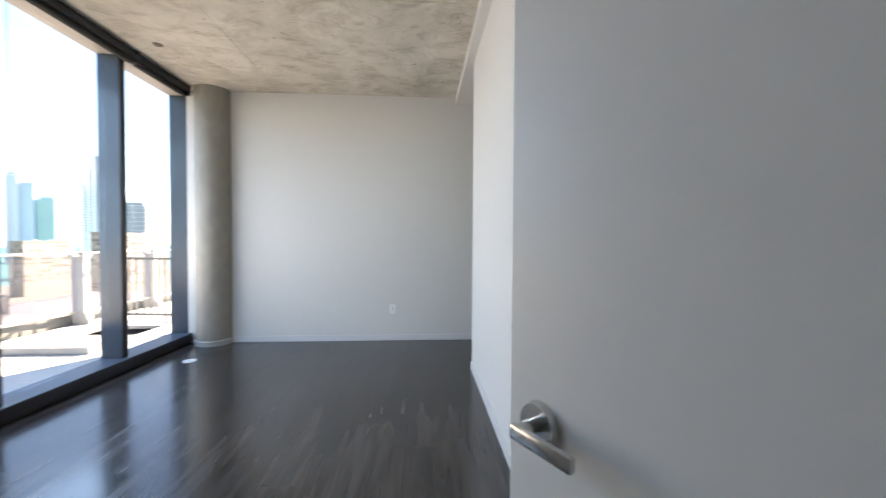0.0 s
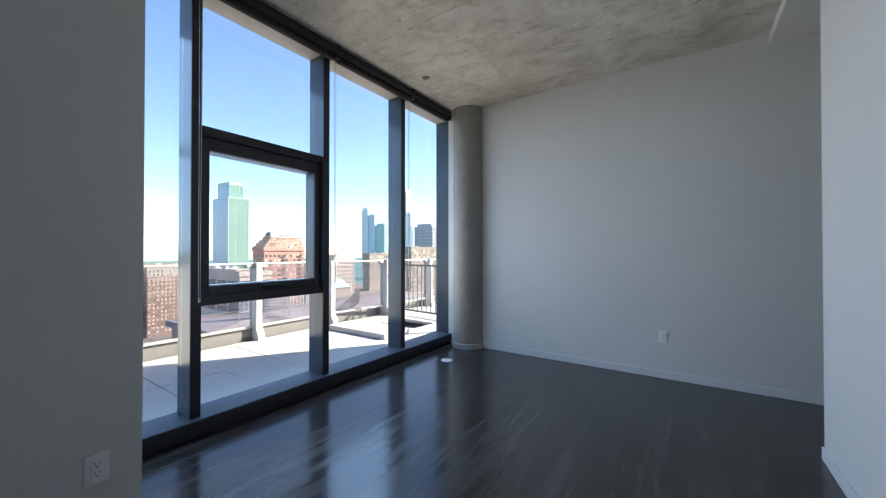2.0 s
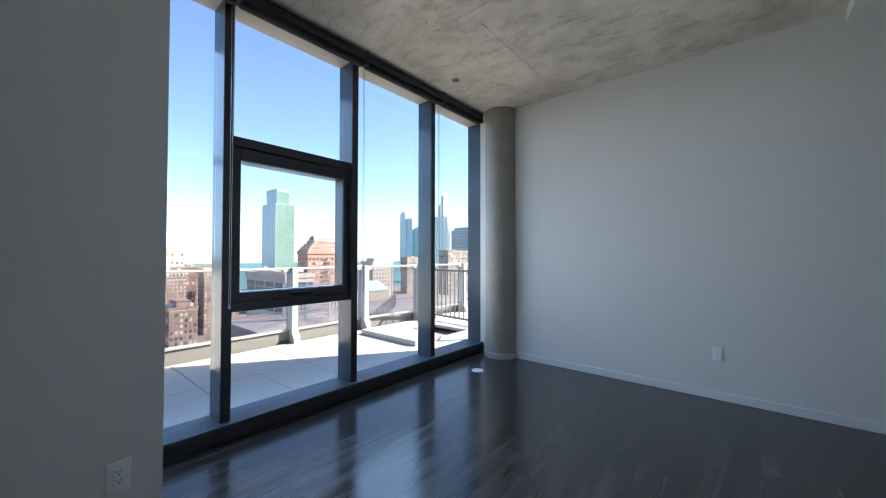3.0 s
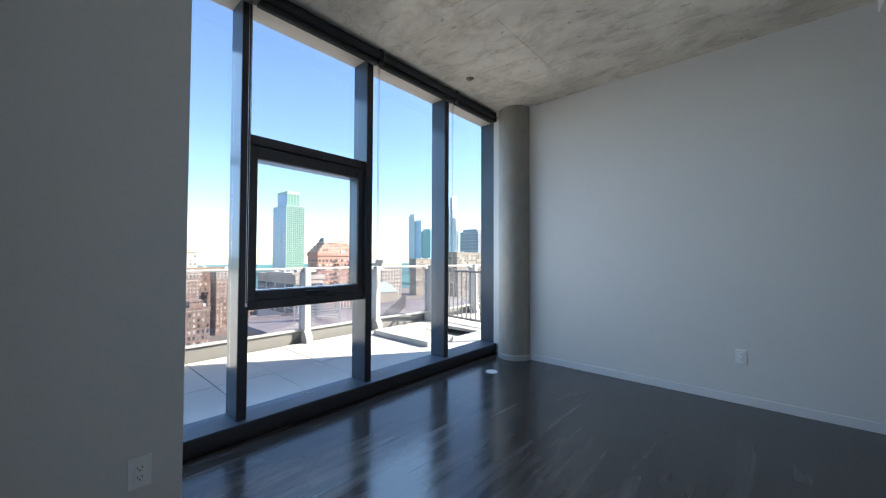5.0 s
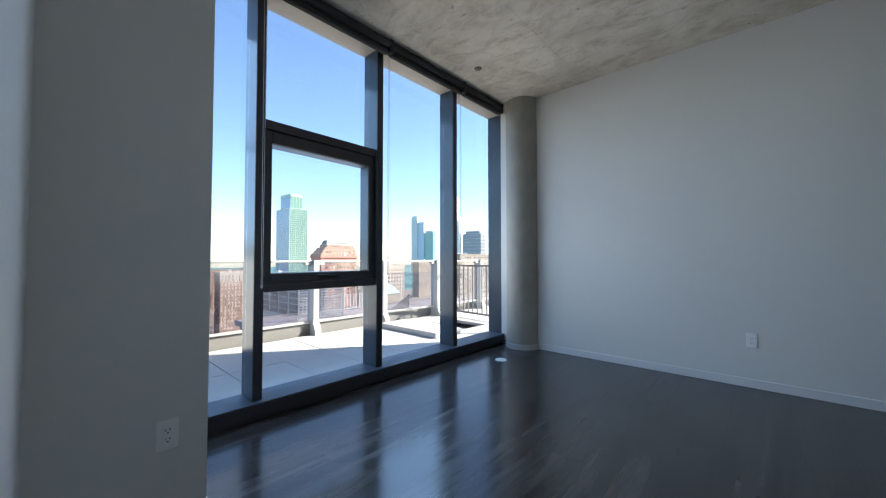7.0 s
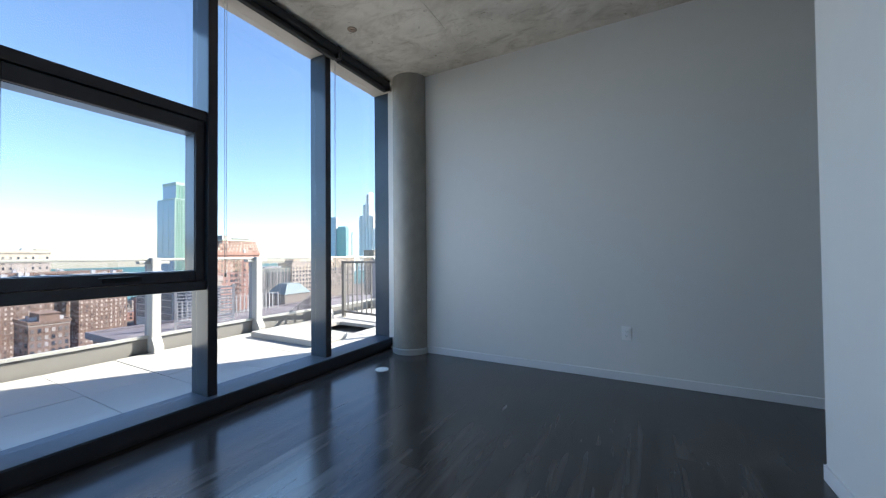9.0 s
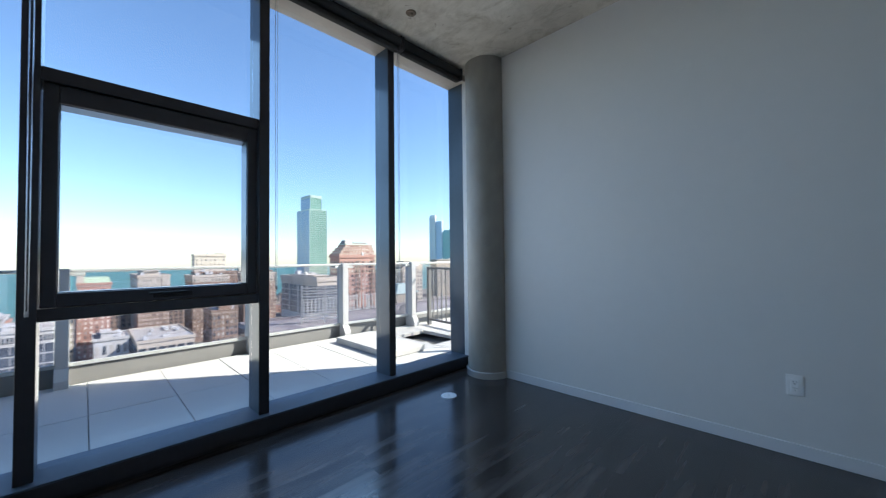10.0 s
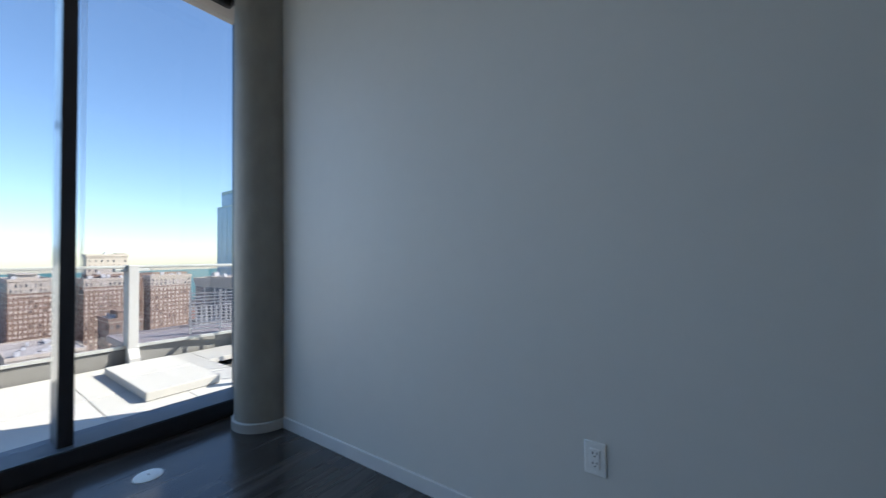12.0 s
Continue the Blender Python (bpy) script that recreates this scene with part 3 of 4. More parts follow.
# ---- city and lake ----
GZ = -62.0
EYEP = Vector((0.2, 1.6, 1.13))
GROUND = mat("city_ground", (0.16, 0.145, 0.13), 0.9, scale=0.05, vary=0.5)
WATER = mat("lake_water", (0.075, 0.19, 0.185), 0.5, spec=0.12, scale=0.01, vary=0.2, bump=0.2, bscale=0.3)
block("ground", -560, 1500, -3000, 3000, GZ - 3, GZ, GROUND, label="city ground far below", category="ground", kind=S)
bm = bmesh.new()
add_box(bm, -3100, -560, -4600, 4600, GZ - 4, GZ - 1)
tagged(new("water", finish(bm, "water", WATER)), "wide teal lake reaching the horizon", "lake", kind=S)
BRICK = mat("red_brick_far", (0.34, 0.20, 0.16), 0.85, scale=0.3, vary=0.15)
BRICKD = mat("brown_brick_far", (0.22, 0.155, 0.12), 0.85, scale=0.3, vary=0.15)
CREAM = mat("cream_stone_far", (0.44, 0.395, 0.335), 0.85, scale=0.3, vary=0.1)
WHITE = mat("white_concrete_far", (0.45, 0.45, 0.44), 0.8, scale=0.3, vary=0.1)
OLIVE = mat("tan_concrete_far", (0.26, 0.235, 0.20), 0.85, scale=0.3, vary=0.1)
PURPLE = mat("roof_membrane_far", (0.165, 0.15, 0.16), 0.9, scale=0.3, vary=0.2)
GREYGREEN = mat("grey_green_panel", (0.20, 0.23, 0.22), 0.7, scale=0.3, vary=0.15)
TEALROOF = mat("weathered_teal_roof", (0.17, 0.245, 0.25), 0.6, scale=0.4, vary=0.15)
TEAL = mat("teal_curtain_wall", (0.24, 0.40, 0.38), 0.3, 0.0, scale=0.05, vary=0.15)
PANE = mat("far_window_pane", (0.03, 0.04, 0.055), 0.15, scale=1, vary=0.2)


def far_window(name, dark, pale, share):
    """Small far windows: dark glass, some of them with pale blinds drawn."""
    m = mat(name, dark, 0.2, scale=1, vary=0.2)
    n, l = m.node_tree.nodes, m.node_tree.links
    info, ramp = n.new("ShaderNodeObjectInfo"), n.new("ShaderNodeValToRGB")
    ramp.color_ramp.interpolation = "CONSTANT"
    e = ramp.color_ramp.elements
    e[0].position, e[0].color = 0.0, (*dark, 1)
    e[1].position, e[1].color = 1.0 - share, (*pale, 1)
    mid = e.new((1.0 - share) * 0.6)
    mid.color = (*[(a + b) * 0.4 for a, b in zip(dark, pale)], 1)
    l.new(info.outputs["Random"], ramp.inputs[0])
    l.new(ramp.outputs[0], n["Principled BSDF"].inputs["Base Color"])
    return m


HOTELWIN = far_window("pale_blind_window", (0.10, 0.09, 0.09), (0.62, 0.57, 0.5), 0.72)
MIXWIN = far_window("mixed_window", (0.05, 0.06, 0.075), (0.42, 0.40, 0.37), 0.35)
GRAVEL = mat("pale_roof_gravel", (0.34, 0.33, 0.32), 0.95, scale=0.6, vary=0.25)
UNIT = mat("galvanised_roof_unit", (0.48, 0.49, 0.50), 0.5, 0.1, scale=1, vary=0.15)
GRILLE = mat("pale_grid_frame", (0.42, 0.41, 0.40), 0.7, scale=0.5, vary=0.1)
GLAZE = mat("blue_grey_glazing", (0.07, 0.085, 0.115), 0.2, scale=0.5, vary=0.2)
MULLF = mat("far_pale_rib", (0.45, 0.52, 0.53), 0.5, scale=1, vary=0.1)


def place(az, d):
    return EYEP.x - d * math.sin(radians(az)), EYEP.y + d * math.cos(radians(az))


def footprint(az_l, az_s, az_r, d):
    """Plan of a block square to the street grid: its corner at az_s, its two seen walls ending at az_l and az_r."""
    cx, cy = place(az_s, d)
    far_x = EYEP.x - (cy - EYEP.y) * math.tan(radians(az_l)) if az_l < 89.5 and cy > EYEP.y + 1 else cx - 25
    far_y = EYEP.y - (cx - EYEP.x) / math.tan(radians(az_r))
    return max(far_x, cx - 60), cx, cy, far_y


def window_grid(parent, m, width, height, nx, ny, fw, fh, material=PANE, z_skip=0.0):
    """Recess-toned panes set proud by a hand on one wall, each an object."""
    sx, sz = width / nx, (height - z_skip) / ny
    bm = bmesh.new()
    add_box(bm, -sx * fw / 2, sx * fw / 2, -0.12, 0.05, -sz * fh / 2, sz * fh / 2)
    add_box(bm, -sx * fw * 0.58, sx * fw * 0.58, -0.22, 0.05, -sz * fh / 2 - sz * 0.06, -sz * fh / 2)
    me = finish(bm, "window", material)
    for i in range(nx):
        for j in range(ny):
            ob = new("window", me)
            ob.parent = parent
            ob.matrix_local = m @ Matrix.Translation((sx * (i + 0.5), 0, z_skip + sz * (j + 0.5)))


def building(az, d, top, material, label, wins=(8, 10), fw=0.45, fh=0.5, cap=None, roof_box=None, side=True, low=-0.22, winmat=MIXWIN, name="city_building", plant=5, belts=()):
    """A far building: walls, cornice, roof house and its windows; top and low are slopes seen from the room."""
    x0, x1, y0_, y1_ = footprint(*az, d)
    zt = EYEP.z + top * d
    h = zt - GZ
    b = empty(name, (x1, y0_, GZ), label, "building", "city buildings")
    w, l = x1 - x0, y1_ - y0_
    bm = bmesh.new()
    add_box(bm, -w, 0, 0, l, 0, h)
    part("wall", bm, material, b)
    bm = bmesh.new()
    add_box(bm, -w - 0.5, 0.5, -0.5, l + 0.5, h, h + 1.0)
    if cap:
        add_box(bm, -w - 0.15, 0.15, -0.15, l + 0.15, h - cap, h - 0.01)
    part("cornice", bm, CREAM if cap else material, b)
    if roof_box:
        fx, fl, rh = roof_box
        bm = bmesh.new()
        add_box(bm, -w * 0.8, -w * 0.15, l * fx, l * fl, h + 1.0, h + 1.0 + rh)
        add_box(bm, -w * 0.82, -w * 0.13, l * fx - 0.3, l * fl + 0.3, h + 1.0 + rh, h + 1.4 + rh)
        part("roof_house", bm, material if not cap else CREAM, b)
    # roof surface inside the parapet, with its plant
    bm = bmesh.new()
    add_box(bm, -w, 0, 0, l, h + 1.0, h + 1.04)
    rf = part("roof", bm, GRAVEL, b, "gravel roof")
    bm = bmesh.new()
    for q in ((-w - 0.5, 0.5, -0.5, 0.0), (-w - 0.5, 0.5, l, l + 0.5), (-w - 0.5, -w, 0.0, l), (0.0, 0.5, 0.0, l)):
        add_box(bm, *q, h + 1.0, h + 1.7)
    part("parapet", bm, CREAM if cap else material, b)
    rr = random.Random(int(az[1] * 10))
    for _ in range(plant):
        ux, uy = rr.uniform(-w * 0.85, -w * 0.1), rr.uniform(l * 0.08, l * 0.9)
        sx, sy, sz = rr.uniform(0.8, 2.2), rr.uniform(0.8, 2.6), rr.uniform(0.8, 2.4)
        bm = bmesh.new()
        add_box(bm, ux - sx, ux + sx, uy - sy / 2, uy + sy / 2, h + 1.3, h + 1.3 + sz)
        add_box(bm, ux - sx * 0.9, ux - sx * 0.7, uy - sy * 0.4, uy + sy * 0.4, h + 1.04, h + 1.3)
        add_box(bm, ux + sx * 0.7, ux + sx * 0.9, uy - sy * 0.4, uy + sy * 0.4, h + 1.04, h + 1.3)
        add_tube(bm, (ux, uy, h + 1.3 + sz), (ux, uy, h + 1.6 + sz), min(sx, sy) * 0.35, 12)
        part("roof_unit", bm, UNIT, rf, "grey metal roof unit")
    for fz in belts:
        bm = bmesh.new()
        add_box(bm, -w - 0.2, 0.2, -0.2, l + 0.2, h - fz, h - fz + 0.55)
        part("belt", bm, CREAM, b, "pale stone belt")
    if cap and cap > 3 and wins:
        rows = 2 if cap > 5 else 1
        window_grid(b, Matrix.Translation((0.16, 0, h - cap)) @ pose(0, 0, 0, 0, 0, 90), l, cap - 0.5, wins[0], rows, 0.36, 0.55, MIXWIN)
        if w > 4:
            window_grid(b, Matrix.Translation((-w, -0.16, h - cap)), w, cap - 0.5, max(3, wins[0] // 2), rows, 0.36, 0.55, MIXWIN)
    show = min(h * 0.95, (top - low) * d)
    if wins:
        nx, ny = wins
        window_grid(b, Matrix.Translation((0, 0, h - show)) @ pose(0, 0, 0, 0, 0, 90), l, show - 1.5, nx, ny, fw, fh, winmat)
        if side and w > 4:
            window_grid(b, Matrix.Translation((-w, 0, h - show)), w, show - 1.5, max(3, nx // 2), ny, fw, fh, winmat)
    return b, w, l, h


def tier(parent, name, material, x0, x1, y0_, y1_, z0, z1, taper, label=""):
    bm = bmesh.new()
    vs = add_box(bm, x0, x1, y0_, y1_, z0, z1)
    cx, cy = (x0 + x1) / 2, (y0_ + y1_) / 2
    for v in vs:
        if v.co.z > (z0 + z1) / 2:
            v.co.x, v.co.y = cx + (v.co.x - cx) * taper, cy + (v.co.y - cy) * taper
    return part(name, bm, material, parent, label)


def tower(az, d, top, material, shade, label, crown=None, ribs=9, floors=40, frame=None):
    """A glazed tower: a smooth side in its shaded colour, a gridded front, pale corner ribs, and set back crowns with a
    pale frame.
    """
    x0, x1, y0_, y1_ = footprint(*az, d)
    h = EYEP.z + top * d - GZ
    b = empty("glass_tower", (x1, y0_, GZ), label, "tower", "far towers")
    w, l = x1 - x0, y1_ - y0_
    frame = frame or MULLF
    bm = bmesh.new()
    add_box(bm, -w, 0, 0, l, 0, h)
    part("curtain_wall", bm, material, b)
    t = l * 0.014
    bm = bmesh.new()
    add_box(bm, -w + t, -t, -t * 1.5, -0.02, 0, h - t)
    part("side_glazing", bm, shade, b, "smooth glazed side in its shaded colour")
    bm = bmesh.new()
    for i in range(ribs + 1):
        wd = t * (1.6 if i in (0, ribs // 3, ribs) else 0.5)
        add_box(bm, -0.1, t, l * i / ribs - wd / 2, l * i / ribs + wd / 2, 0, h)
    for i in range(4):
        add_box(bm, -w * i / 3 - t / 2, -w * i / 3 + t / 2, -t * 2, 0.1, 0, h)
    part("ribs", bm, frame, b)["kind"] = "stuff"
    bm = bmesh.new()
    for i in range(floors):
        z = h * (i + 0.5) / floors
        add_box(bm, -0.1, t * 0.7, 0.05, l - 0.05, z, z + h / floors * 0.14)
        add_box(bm, -w, -0.1, -t * 1.7, -t * 1.2, z, z + h / floors * 0.07)
    part("floor_lines", bm, frame, b)["kind"] = "stuff"
    bm = bmesh.new()
    add_box(bm, -w - t, t, -t, l + t, h, h + h * 0.008)
    part("roof_edge", bm, frame, b)
    for fa, fb, ctop in crown or ():
        ct = EYEP.z + ctop * d - GZ
        xa, xb, ya, yb = -w * 0.85, -w * 0.1 * (1 - fa), l * fa, l * fb
        bm = bmesh.new()
        add_box(bm, xa, xb, ya, yb, h + h * 0.008, ct)
        cr = part("crown", bm, material, b)
        bm = bmesh.new()
        for i in range(5):
            yy = ya + (yb - ya) * i / 4
            add_box(bm, xb, xb + t, yy - t / 2, yy + t / 2, h, ct)
        add_box(bm, xa - t, xb + t * 1.2, ya - t, yb + t, ct - (ct - h) * 0.16, ct + 0.5)
        part("crown_frame", bm, frame, cr, "pale frame of the crown")
        bm = bmesh.new()
        add_box(bm, xa + t, xb - t, ya - t * 0.8, ya - 0.02, h, ct - (ct - h) * 0.17)
        part("side_glazing", bm, shade, cr)
    return b


# blue skylight on the teal tower's shaded side, put into the colour
SKYBLUE = mat("sky_tinted_glazing", (0.24, 0.36, 0.50), 0.25, scale=0.03, vary=0.12)
# the next three base colours are lightened to carry aerial haze
HAZEBLUE = mat("hazed_blue_glazing", (0.50, 0.52, 0.55), 0.4, scale=0.03, vary=0.08)
HAZEWHITE = mat("hazed_white_cladding", (0.76, 0.77, 0.78), 0.6, scale=0.03, vary=0.06)
DEEPBLUE = mat("hazed_deep_blue_glazing", (0.40, 0.48, 0.60), 0.4, scale=0.03, vary=0.12)
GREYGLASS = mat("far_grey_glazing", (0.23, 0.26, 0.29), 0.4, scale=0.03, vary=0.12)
GREENPALE = mat("pale_green_rib", (0.33, 0.43, 0.40), 0.5, scale=0.5, vary=0.1)
GREENGLASS = mat("green_glazing", (0.16, 0.29, 0.24), 0.25, scale=0.06, vary=0.25)
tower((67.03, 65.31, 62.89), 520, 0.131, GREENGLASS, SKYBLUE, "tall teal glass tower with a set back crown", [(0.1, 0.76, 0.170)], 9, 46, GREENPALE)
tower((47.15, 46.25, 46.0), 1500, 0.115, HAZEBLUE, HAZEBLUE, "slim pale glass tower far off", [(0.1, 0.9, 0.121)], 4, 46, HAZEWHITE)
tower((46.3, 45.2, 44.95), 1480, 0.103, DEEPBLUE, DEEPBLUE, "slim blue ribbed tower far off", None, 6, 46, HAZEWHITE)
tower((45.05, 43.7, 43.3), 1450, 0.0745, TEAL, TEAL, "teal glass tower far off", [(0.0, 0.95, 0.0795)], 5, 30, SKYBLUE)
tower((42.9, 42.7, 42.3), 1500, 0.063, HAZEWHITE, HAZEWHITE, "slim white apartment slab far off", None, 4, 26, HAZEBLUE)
tower((38.95, 36.1, 35.4), 900, 0.072, GREYGLASS, GREYGLASS, "wide grey glass block far off", [(0.05, 0.95, 0.080)], 7, 15, HAZEBLUE)


def stepped_tower(shafts, d, label):
    """A tall tower of joined shafts of different heights, each with its windows in close rows."""
    b = empty("stepped_tower", (*place(shafts[0][0], d), GZ), label, "tower", "far towers")
    o = Vector((*place(shafts[0][0], d), GZ))
    for k, (a0, a1, top) in enumerate(shafts):
        x0, x1, y0_, y1_ = footprint(a0, a0 - (a0 - a1) * 0.1, a1, d + k * 4)
        h = EYEP.z + top * d - GZ
        x0, x1, y0_, y1_ = x0 - o.x, x1 - o.x, y0_ - o.y, y1_ - o.y
        bm = bmesh.new()
        add_box(bm, x0, x1, y0_, y1_, 0, h)
        sh = part("shaft", bm, HAZEWHITE, b)
        bm = bmesh.new()
        z, wd = h - 8, y1_ - y0_
        while z > h * 0.25:
            for q in ((0.12, 0.32), (0.48, 0.60), (0.74, 0.88)):
                add_box(bm, x1 - 0.2, x1 + 0.4, y0_ + wd * q[0], y0_ + wd * q[1], z, z + 3.2)
            add_box(bm, x0 + (x1 - x0) * 0.15, x0 + (x1 - x0) * 0.85, y0_ - 0.4, y0_ + 0.2, z, z + 3.2)
            z -= 8.5
        part("window_rows", bm, DEEPBLUE, sh)["kind"] = "stuff"
        bm = bmesh.new()
        add_box(bm, x0 * 0.7 + x1 * 0.3, x0 * 0.2 + x1 * 0.8, y0_ + wd * 0.2, y0_ + wd * 0.8, h, h + 5)
        part("roof_house", bm, HAZEBLUE, sh)


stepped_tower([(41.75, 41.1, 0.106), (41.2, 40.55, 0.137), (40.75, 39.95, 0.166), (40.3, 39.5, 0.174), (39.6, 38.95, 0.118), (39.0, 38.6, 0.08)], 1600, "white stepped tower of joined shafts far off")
# stepped red brick block with tapering top storeys and stacked balconies
b, w, l, h = building((62.4, 61.0, 55.7), 240, 0.004, BRICK, "stepped red brick apartment building with balconies", (10, 12), 0.45, 0.42, low=-0.15)
GREENROOF = mat("pale_green_roof", (0.35, 0.45, 0.33), 0.7, scale=0.3, vary=0.1)


for k, a in enumerate((0.0, 0.05, 0.11, 0.18)):
    z0 = h + 1.0 + k * 1.9
    xa, xb, ya, yb = -w * (1 - a), -w * a * 0.5, l * a, l * (1 - a * 0.25)
    up = tier(b, "upper_storey", BRICK, xa, xb, ya, yb, z0, z0 + 1.9, 1.0)
    bm = bmesh.new()
    add_box(bm, xa - 0.2, xb + 0.2, ya - 0.2, yb + 0.2, z0 + 1.65, z0 + 1.92)
    part("ledge", bm, CREAM, up)
    window_grid(b, Matrix.Translation((xb, ya, z0 + 0.1)) @ pose(0, 0, 0, 0, 0, 90), yb - ya, 1.5, 12, 1, 0.34, 0.5, HOTELWIN)
    window_grid(b, Matrix.Translation((xa, ya, z0 + 0.1)), xb - xa, 1.5, 6, 1, 0.34, 0.5, HOTELWIN)
tier(b, "roof", GREENROOF, -w * 0.8, -w * 0.12, l * 0.2, l * 0.86, h + 8.6, h + 9.2, 0.97, "pale green flat roof")
tier(b, "roof_house", PICKET, -w * 0.7, -w * 0.2, l * 0.2, l * 0.42, h + 9.2, h + 11.6, 0.75, "dark sloped roof house")
tier(b, "plant_room", PICKET, -w * 0.6, -w * 0.25, l * 0.44, l * 0.84, h + 9.2, h + 10.2, 0.95, "dark low plant room")
BALC = mat("brown_balcony", (0.24, 0.17, 0.14), 0.7, scale=1, vary=0.15)
bm = bmesh.new()
add_box(bm, 0, 1.5, -l * 0.055, l * 0.055, -0.12, 0.12)
add_box(bm, 1.4, 1.5, -l * 0.055, l * 0.055, 0.12, 0.9)
bal = finish(bm, "balcony", BALC)
for j in range(13):
    for i in (0.5, 0.93):
        ob = new("balcony", bal)
        ob.parent = b
        ob.location = (0.05, l * i, h - 2.5 - j * 2.8)
# old hotels and street blocks before the lake
building((86.1, 85.2, 82.13), 330, -0.0346, BRICKD, "brown brick hotel with a cream top band", (9, 16), 0.34, 0.42, 7, (0.2, 0.7, 3), winmat=HOTELWIN, belts=(9.0,))
building((79.9, 79.6, 76.1), 372, 0.0105, CREAM, "cream stone upper tower of the old hotel", (7, 6), 0.3, 0.4, roof_box=(0.72, 0.97, 1.2), low=-0.05, belts=(1.2, 7.0), plant=2)
building((79.9, 79.5, 70.4), 366, -0.030, BRICKD, "brown brick middle part of the old hotel", (16, 11), 0.32, 0.42, low=-0.18, winmat=HOTELWIN, belts=(2.0,))
building((80.6, 79.74, 75.82), 340, -0.0384, BRICKD, "brown brick hotel wing with rows of small windows", (10, 16), 0.34, 0.42, 4, winmat=HOTELWIN, belts=(6.0,))
building((74.6, 73.93, 69.87), 342, -0.0355, BRICKD, "brown brick hotel wing with a cream top band", (10, 16), 0.34, 0.42, 6, winmat=HOTELWIN, belts=(8.0,))
building((78.6, 77.6, 74.6), 300, -0.122, BRICKD, "brown low building before the hotels", (6, 6), 0.5, 0.5, roof_box=(0.3, 0.8, 4), belts=(1.0,), plant=8)
rb, w, l, h = building((93.0, 90.4, 87.6), 320, -0.047, BRICK, "red brick building with pale window rows and a green mansard", (6, 15), 0.42, 0.5, winmat=HOTELWIN, plant=0, belts=(0.6, 13.0))
tier(rb, "mansard", GREENROOF, -w, 0, l * 0.12, l, h + 1.0, h + 5.0, 0.86, "green mansard roof")
tier(rb, "corner_tower", CREAM, -w * 0.4, 0.4, -0.4, l * 0.2, h + 1.0, h + 6.0, 0.95)
building((95.0, 93.3, 90.6), 310, -0.104, OLIVE, "tan office block with banded windows", (8, 8), 0.82, 0.42)
wb, w, l, h = building((99.0, 97.4, 92.0), 285, -0.126, WHITE, "white low block with a grid of dark windows", None, roof_box=(0.3, 0.7, 2.0))
window_grid(wb, Matrix.Translation((0, 0, h - 5.5)) @ pose(0, 0, 0, 0, 0, 90), l, 4.5, 19, 1, 0.5, 0.6)
window_grid(wb, Matrix.Translation((0, 0, h - 22)) @ pose(0, 0, 0, 0, 0, 90), l, 16, 7, 3, 0.88, 0.78, GLAZE)
building((90.0, 89.0, 86.0), 290, -0.16, WHITE, "white low building with roof plant", (5, 2), 0.5, 0.6, roof_box=(0.2, 0.5, 3), plant=9)
building((103.5, 102.0, 99.6), 300, -0.095, BRICK, "red brick block at the street", (5, 7), 0.4, 0.5)
building((99.2, 98.1, 95.6), 400, -0.10, FACADE, "plain grey slab building near the lake", None)
building((86.0, 85.2, 79.5), 270, -0.175, CREAM, "cream parking deck with wide openings", (6, 2), 0.78, 0.42, winmat=PANE, plant=10)
building((53.2, 51.4, 48.3), 420, -0.020, CREAM, "cream stone building with many windows", (7, 9), 0.45, 0.5, 3, (0.15, 0.45, 4), low=-0.12, belts=(4.0, 24.0), winmat=PANE)
building((56.0, 55.4, 51.6), 400, -0.034, GREYGREEN, "long grey green building with close upright ribs", (34, 2), 0.5, 0.92, low=-0.12, plant=14)
hb = empty("low_building", (*place(51.5, 210), GZ), "low building under a pale teal hipped roof", "building", "low street buildings")
bm = bmesh.new()
add_box(bm, -10, 4, -7, 9, 0, -GZ - 18.6)
part("wall", bm, OLIVE, hb)
tier(hb, "roof", TEALROOF, -10.4, 4.4, -7.4, 9.4, -GZ - 18.6, -GZ - 13.4, 0.45, "pale teal hipped metal roof")
building((47.0, 46.0, 42.5), 600, -0.006, OLIVE, "tan block among the far towers", (13, 9), 0.5, 0.5, low=-0.08)
building((69.04, 64.08, 60.31), 140, -0.0585, GRILLE, "pale block with a glazed grid front under a cream cornice", (9, 5), 0.82, 0.78, 1.6, (0.1, 0.6, 0.8), low=-0.15, winmat=GLAZE)
building((41.0, 39.5, 34.0), 500, 0.012, OLIVE, "tan block beyond the fence", (16, 16), 0.55, 0.5, low=-0.1)

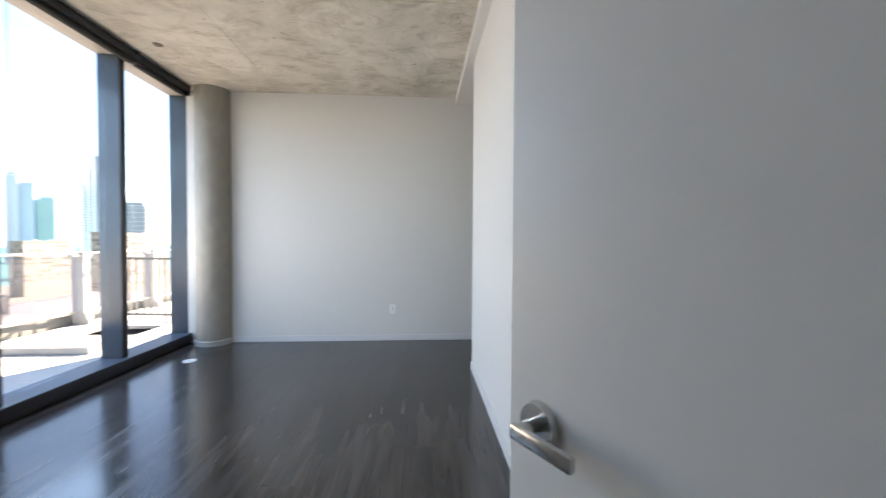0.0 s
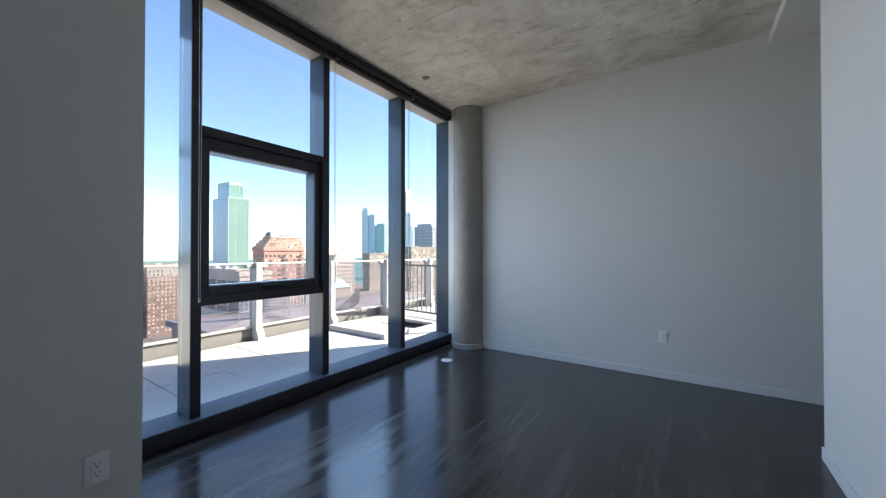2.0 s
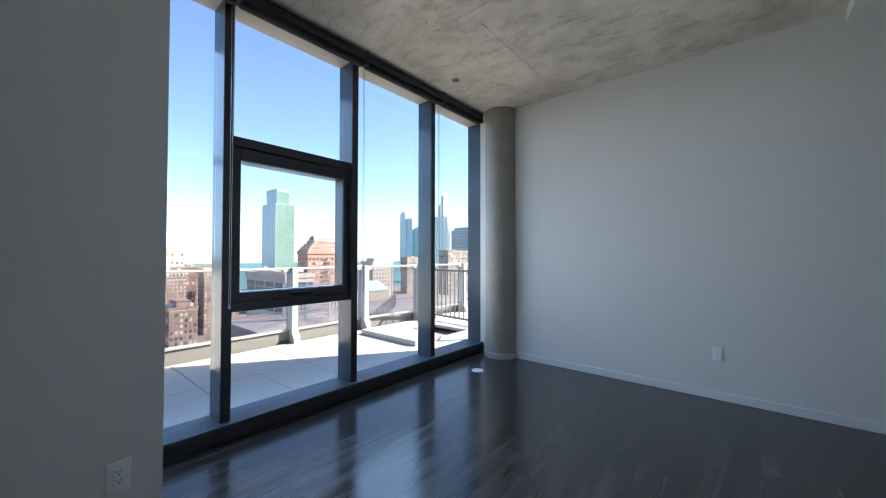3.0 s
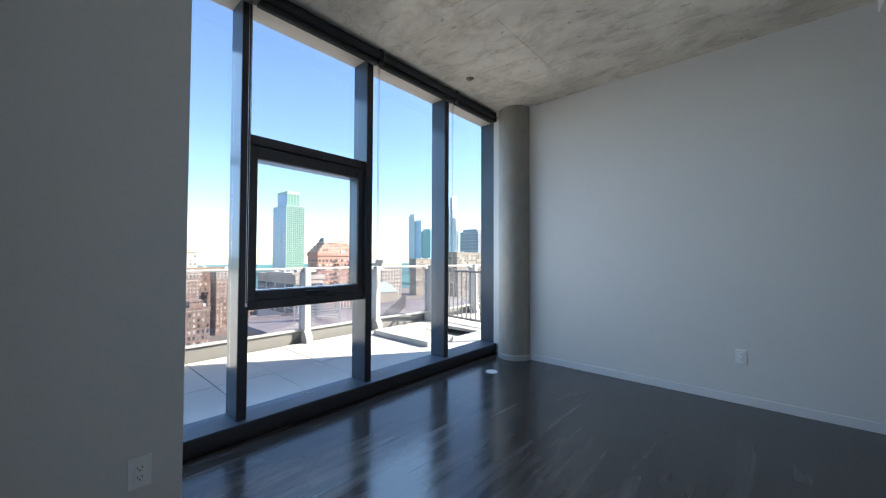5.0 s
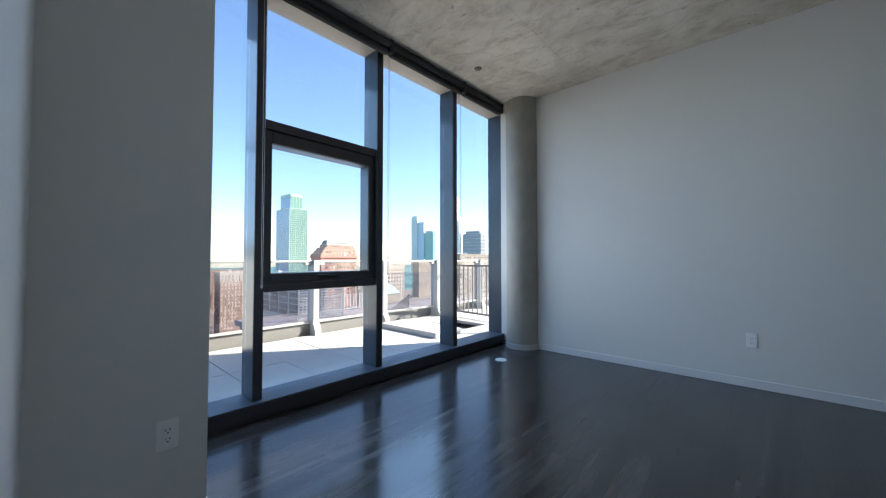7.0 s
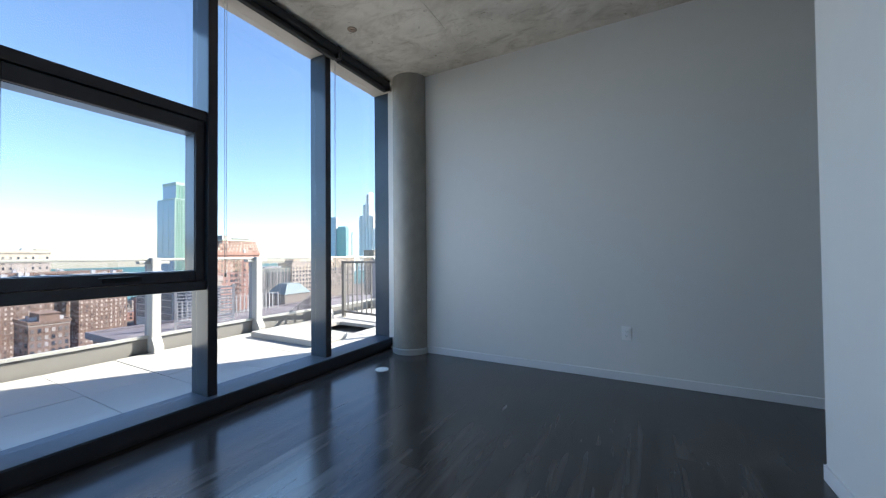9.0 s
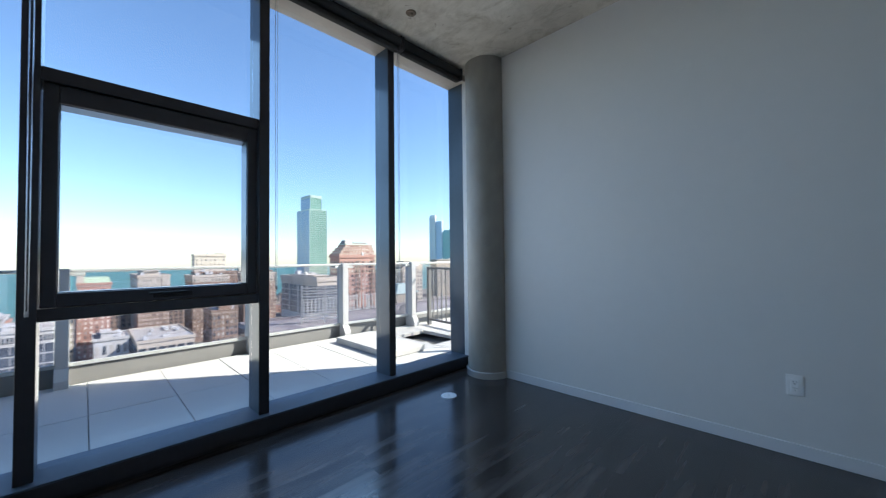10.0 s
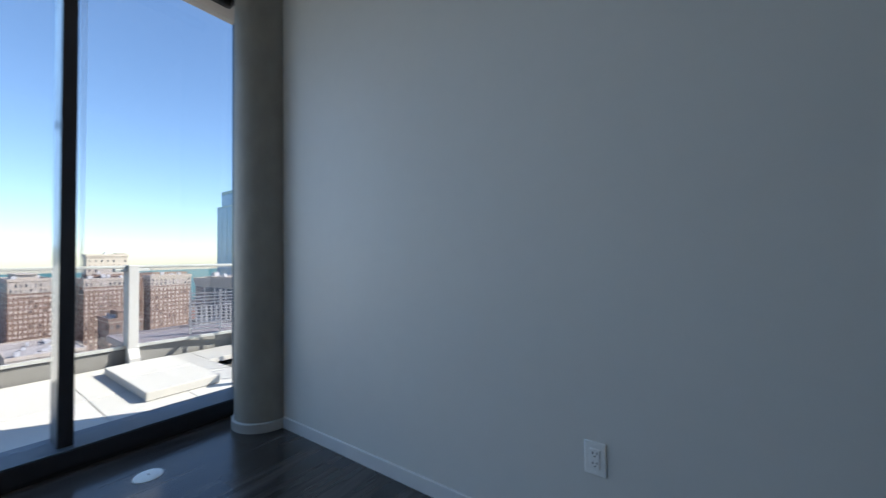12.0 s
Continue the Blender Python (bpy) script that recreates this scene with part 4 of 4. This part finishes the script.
# low street blocks between the larger buildings
rng = random.Random(21)
for i in range(34):
    az = 66 + i * 1.15 + rng.uniform(-0.3, 0.3)
    d = rng.uniform(380, 520)
    x, y = place(az, d)
    wx, wy, hh = rng.uniform(14, 26), rng.uniform(10, 24), rng.uniform(8, 26)
    m_ = rng.choice((BRICK, BRICKD, CREAM, OLIVE, WHITE))
    lb = empty("low_building", (x, y, GZ), {BRICK: "low red brick street building far below", BRICKD: "low brown brick street building far below", CREAM: "low cream stone street building far below",
                                            OLIVE: "low tan street building far below", WHITE: "low pale concrete street building far below"}[m_], "building", "low street buildings")
    bm = bmesh.new()
    add_box(bm, -wx, 0, 0, wy, 0, hh)
    part("wall", bm, m_, lb)
    bm = bmesh.new()
    add_box(bm, -wx + 0.6, -0.6, 0.6, wy - 0.6, hh, hh + 0.15)
    part("roof", bm, PURPLE, lb)
    bm = bmesh.new()
    add_box(bm, -wx * 0.7, -wx * 0.4, wy * 0.3, wy * 0.6, hh + 0.15, hh + 3.0)
    part("roof_house", bm, OLIVE, lb)
    window_grid(lb, Matrix.Translation((0, 0, hh * 0.1)) @ pose(0, 0, 0, 0, 0, 90), wy, hh * 0.85, int(wy / 3.5), max(2, int(hh / 4)), 0.5, 0.5)

# neighbouring lower roof with its railing and plant screen
nb = empty("neighbour_building", (-6.0, 4.0, GZ), "lower neighbouring building with a dark flat roof", "building", "city buildings")
bm = bmesh.new()
add_box(bm, -17.0, -0.5, 4.8, 24.0, 0, -GZ - 2.7)
part("wall", bm, BRICKD, nb)
bm = bmesh.new()
add_box(bm, -17.0, -0.5, 4.8, 24.0, -GZ - 2.7, -GZ - 2.6)
part("roof", bm, PURPLE, nb, "dusty dark roof membrane")
bm = bmesh.new()
for q in ((-17.3, -17.0, 4.6, 24.0), (-17.0, -0.5, 4.6, 4.8)):
    add_box(bm, *q, -GZ - 2.8, -GZ - 2.5)
part("parapet", bm, PURPLE, nb)
picket_fence(-22.6, 12.2, -22.6, 18.6, -2.6, 1.15, 0.26, "grey slat fence on the neighbouring roof", 5, RAIL, 0.04)
picket_fence(-13.5, 12.0, -20.0, 19.5, -2.6, 1.1, 0.2, "dark picket railing on the neighbouring roof", 6)
sc = empty("plant_screen", (-20.6, 11.2, -2.6), "grey louvred plant screen on the neighbouring roof", "screen")
sc.rotation_euler = (0, 0, radians(64))
for x in (0.0, 1.28, 2.56):
    bm = bmesh.new()
    add_box(bm, x - 0.05, x + 0.05, -0.05, 0.05, 0, 2.2)
    part("post", bm, RAIL, sc)
for i in range(12):
    bm = bmesh.new()
    add_box(bm, 0.05, 2.51, -0.03, 0.03, 0.2 + i * 0.165, 0.26 + i * 0.165)
    part("louvre", bm, RAIL, sc)

# ---- floor boards ----
fl = bpy.data.objects["floor"]
rng = random.Random(11)
BW, BLN = 0.18, 1.22
boards = {}
x, k = -2.38, 0
while x < 2.2:
    x1 = min(x + BW, 2.2)
    y = YD - 0.1 - rng.uniform(0.0, BLN)
    while y < YB:
        ya, yb = max(y, -1.6), min(y + BLN, YB)
        if yb - ya > 0.02:
            key = (round(x1 - x, 3), round(yb - ya, 3))
            if key not in boards:
                bm = bmesh.new()
                add_box(bm, -(key[0] - 0.0003) / 2, (key[0] - 0.0003) / 2, -(key[1] - 0.0003) / 2, (key[1] - 0.0003) / 2, -0.011, 0.0, 0.0002)
                boards[key] = finish(bm, "board", PLANK)
            ob = new("board", boards[key])
            ob.parent = fl
            ob.location = ((x + x1) / 2, (ya + yb) / 2, 0.0)
        y += BLN
    x = x1
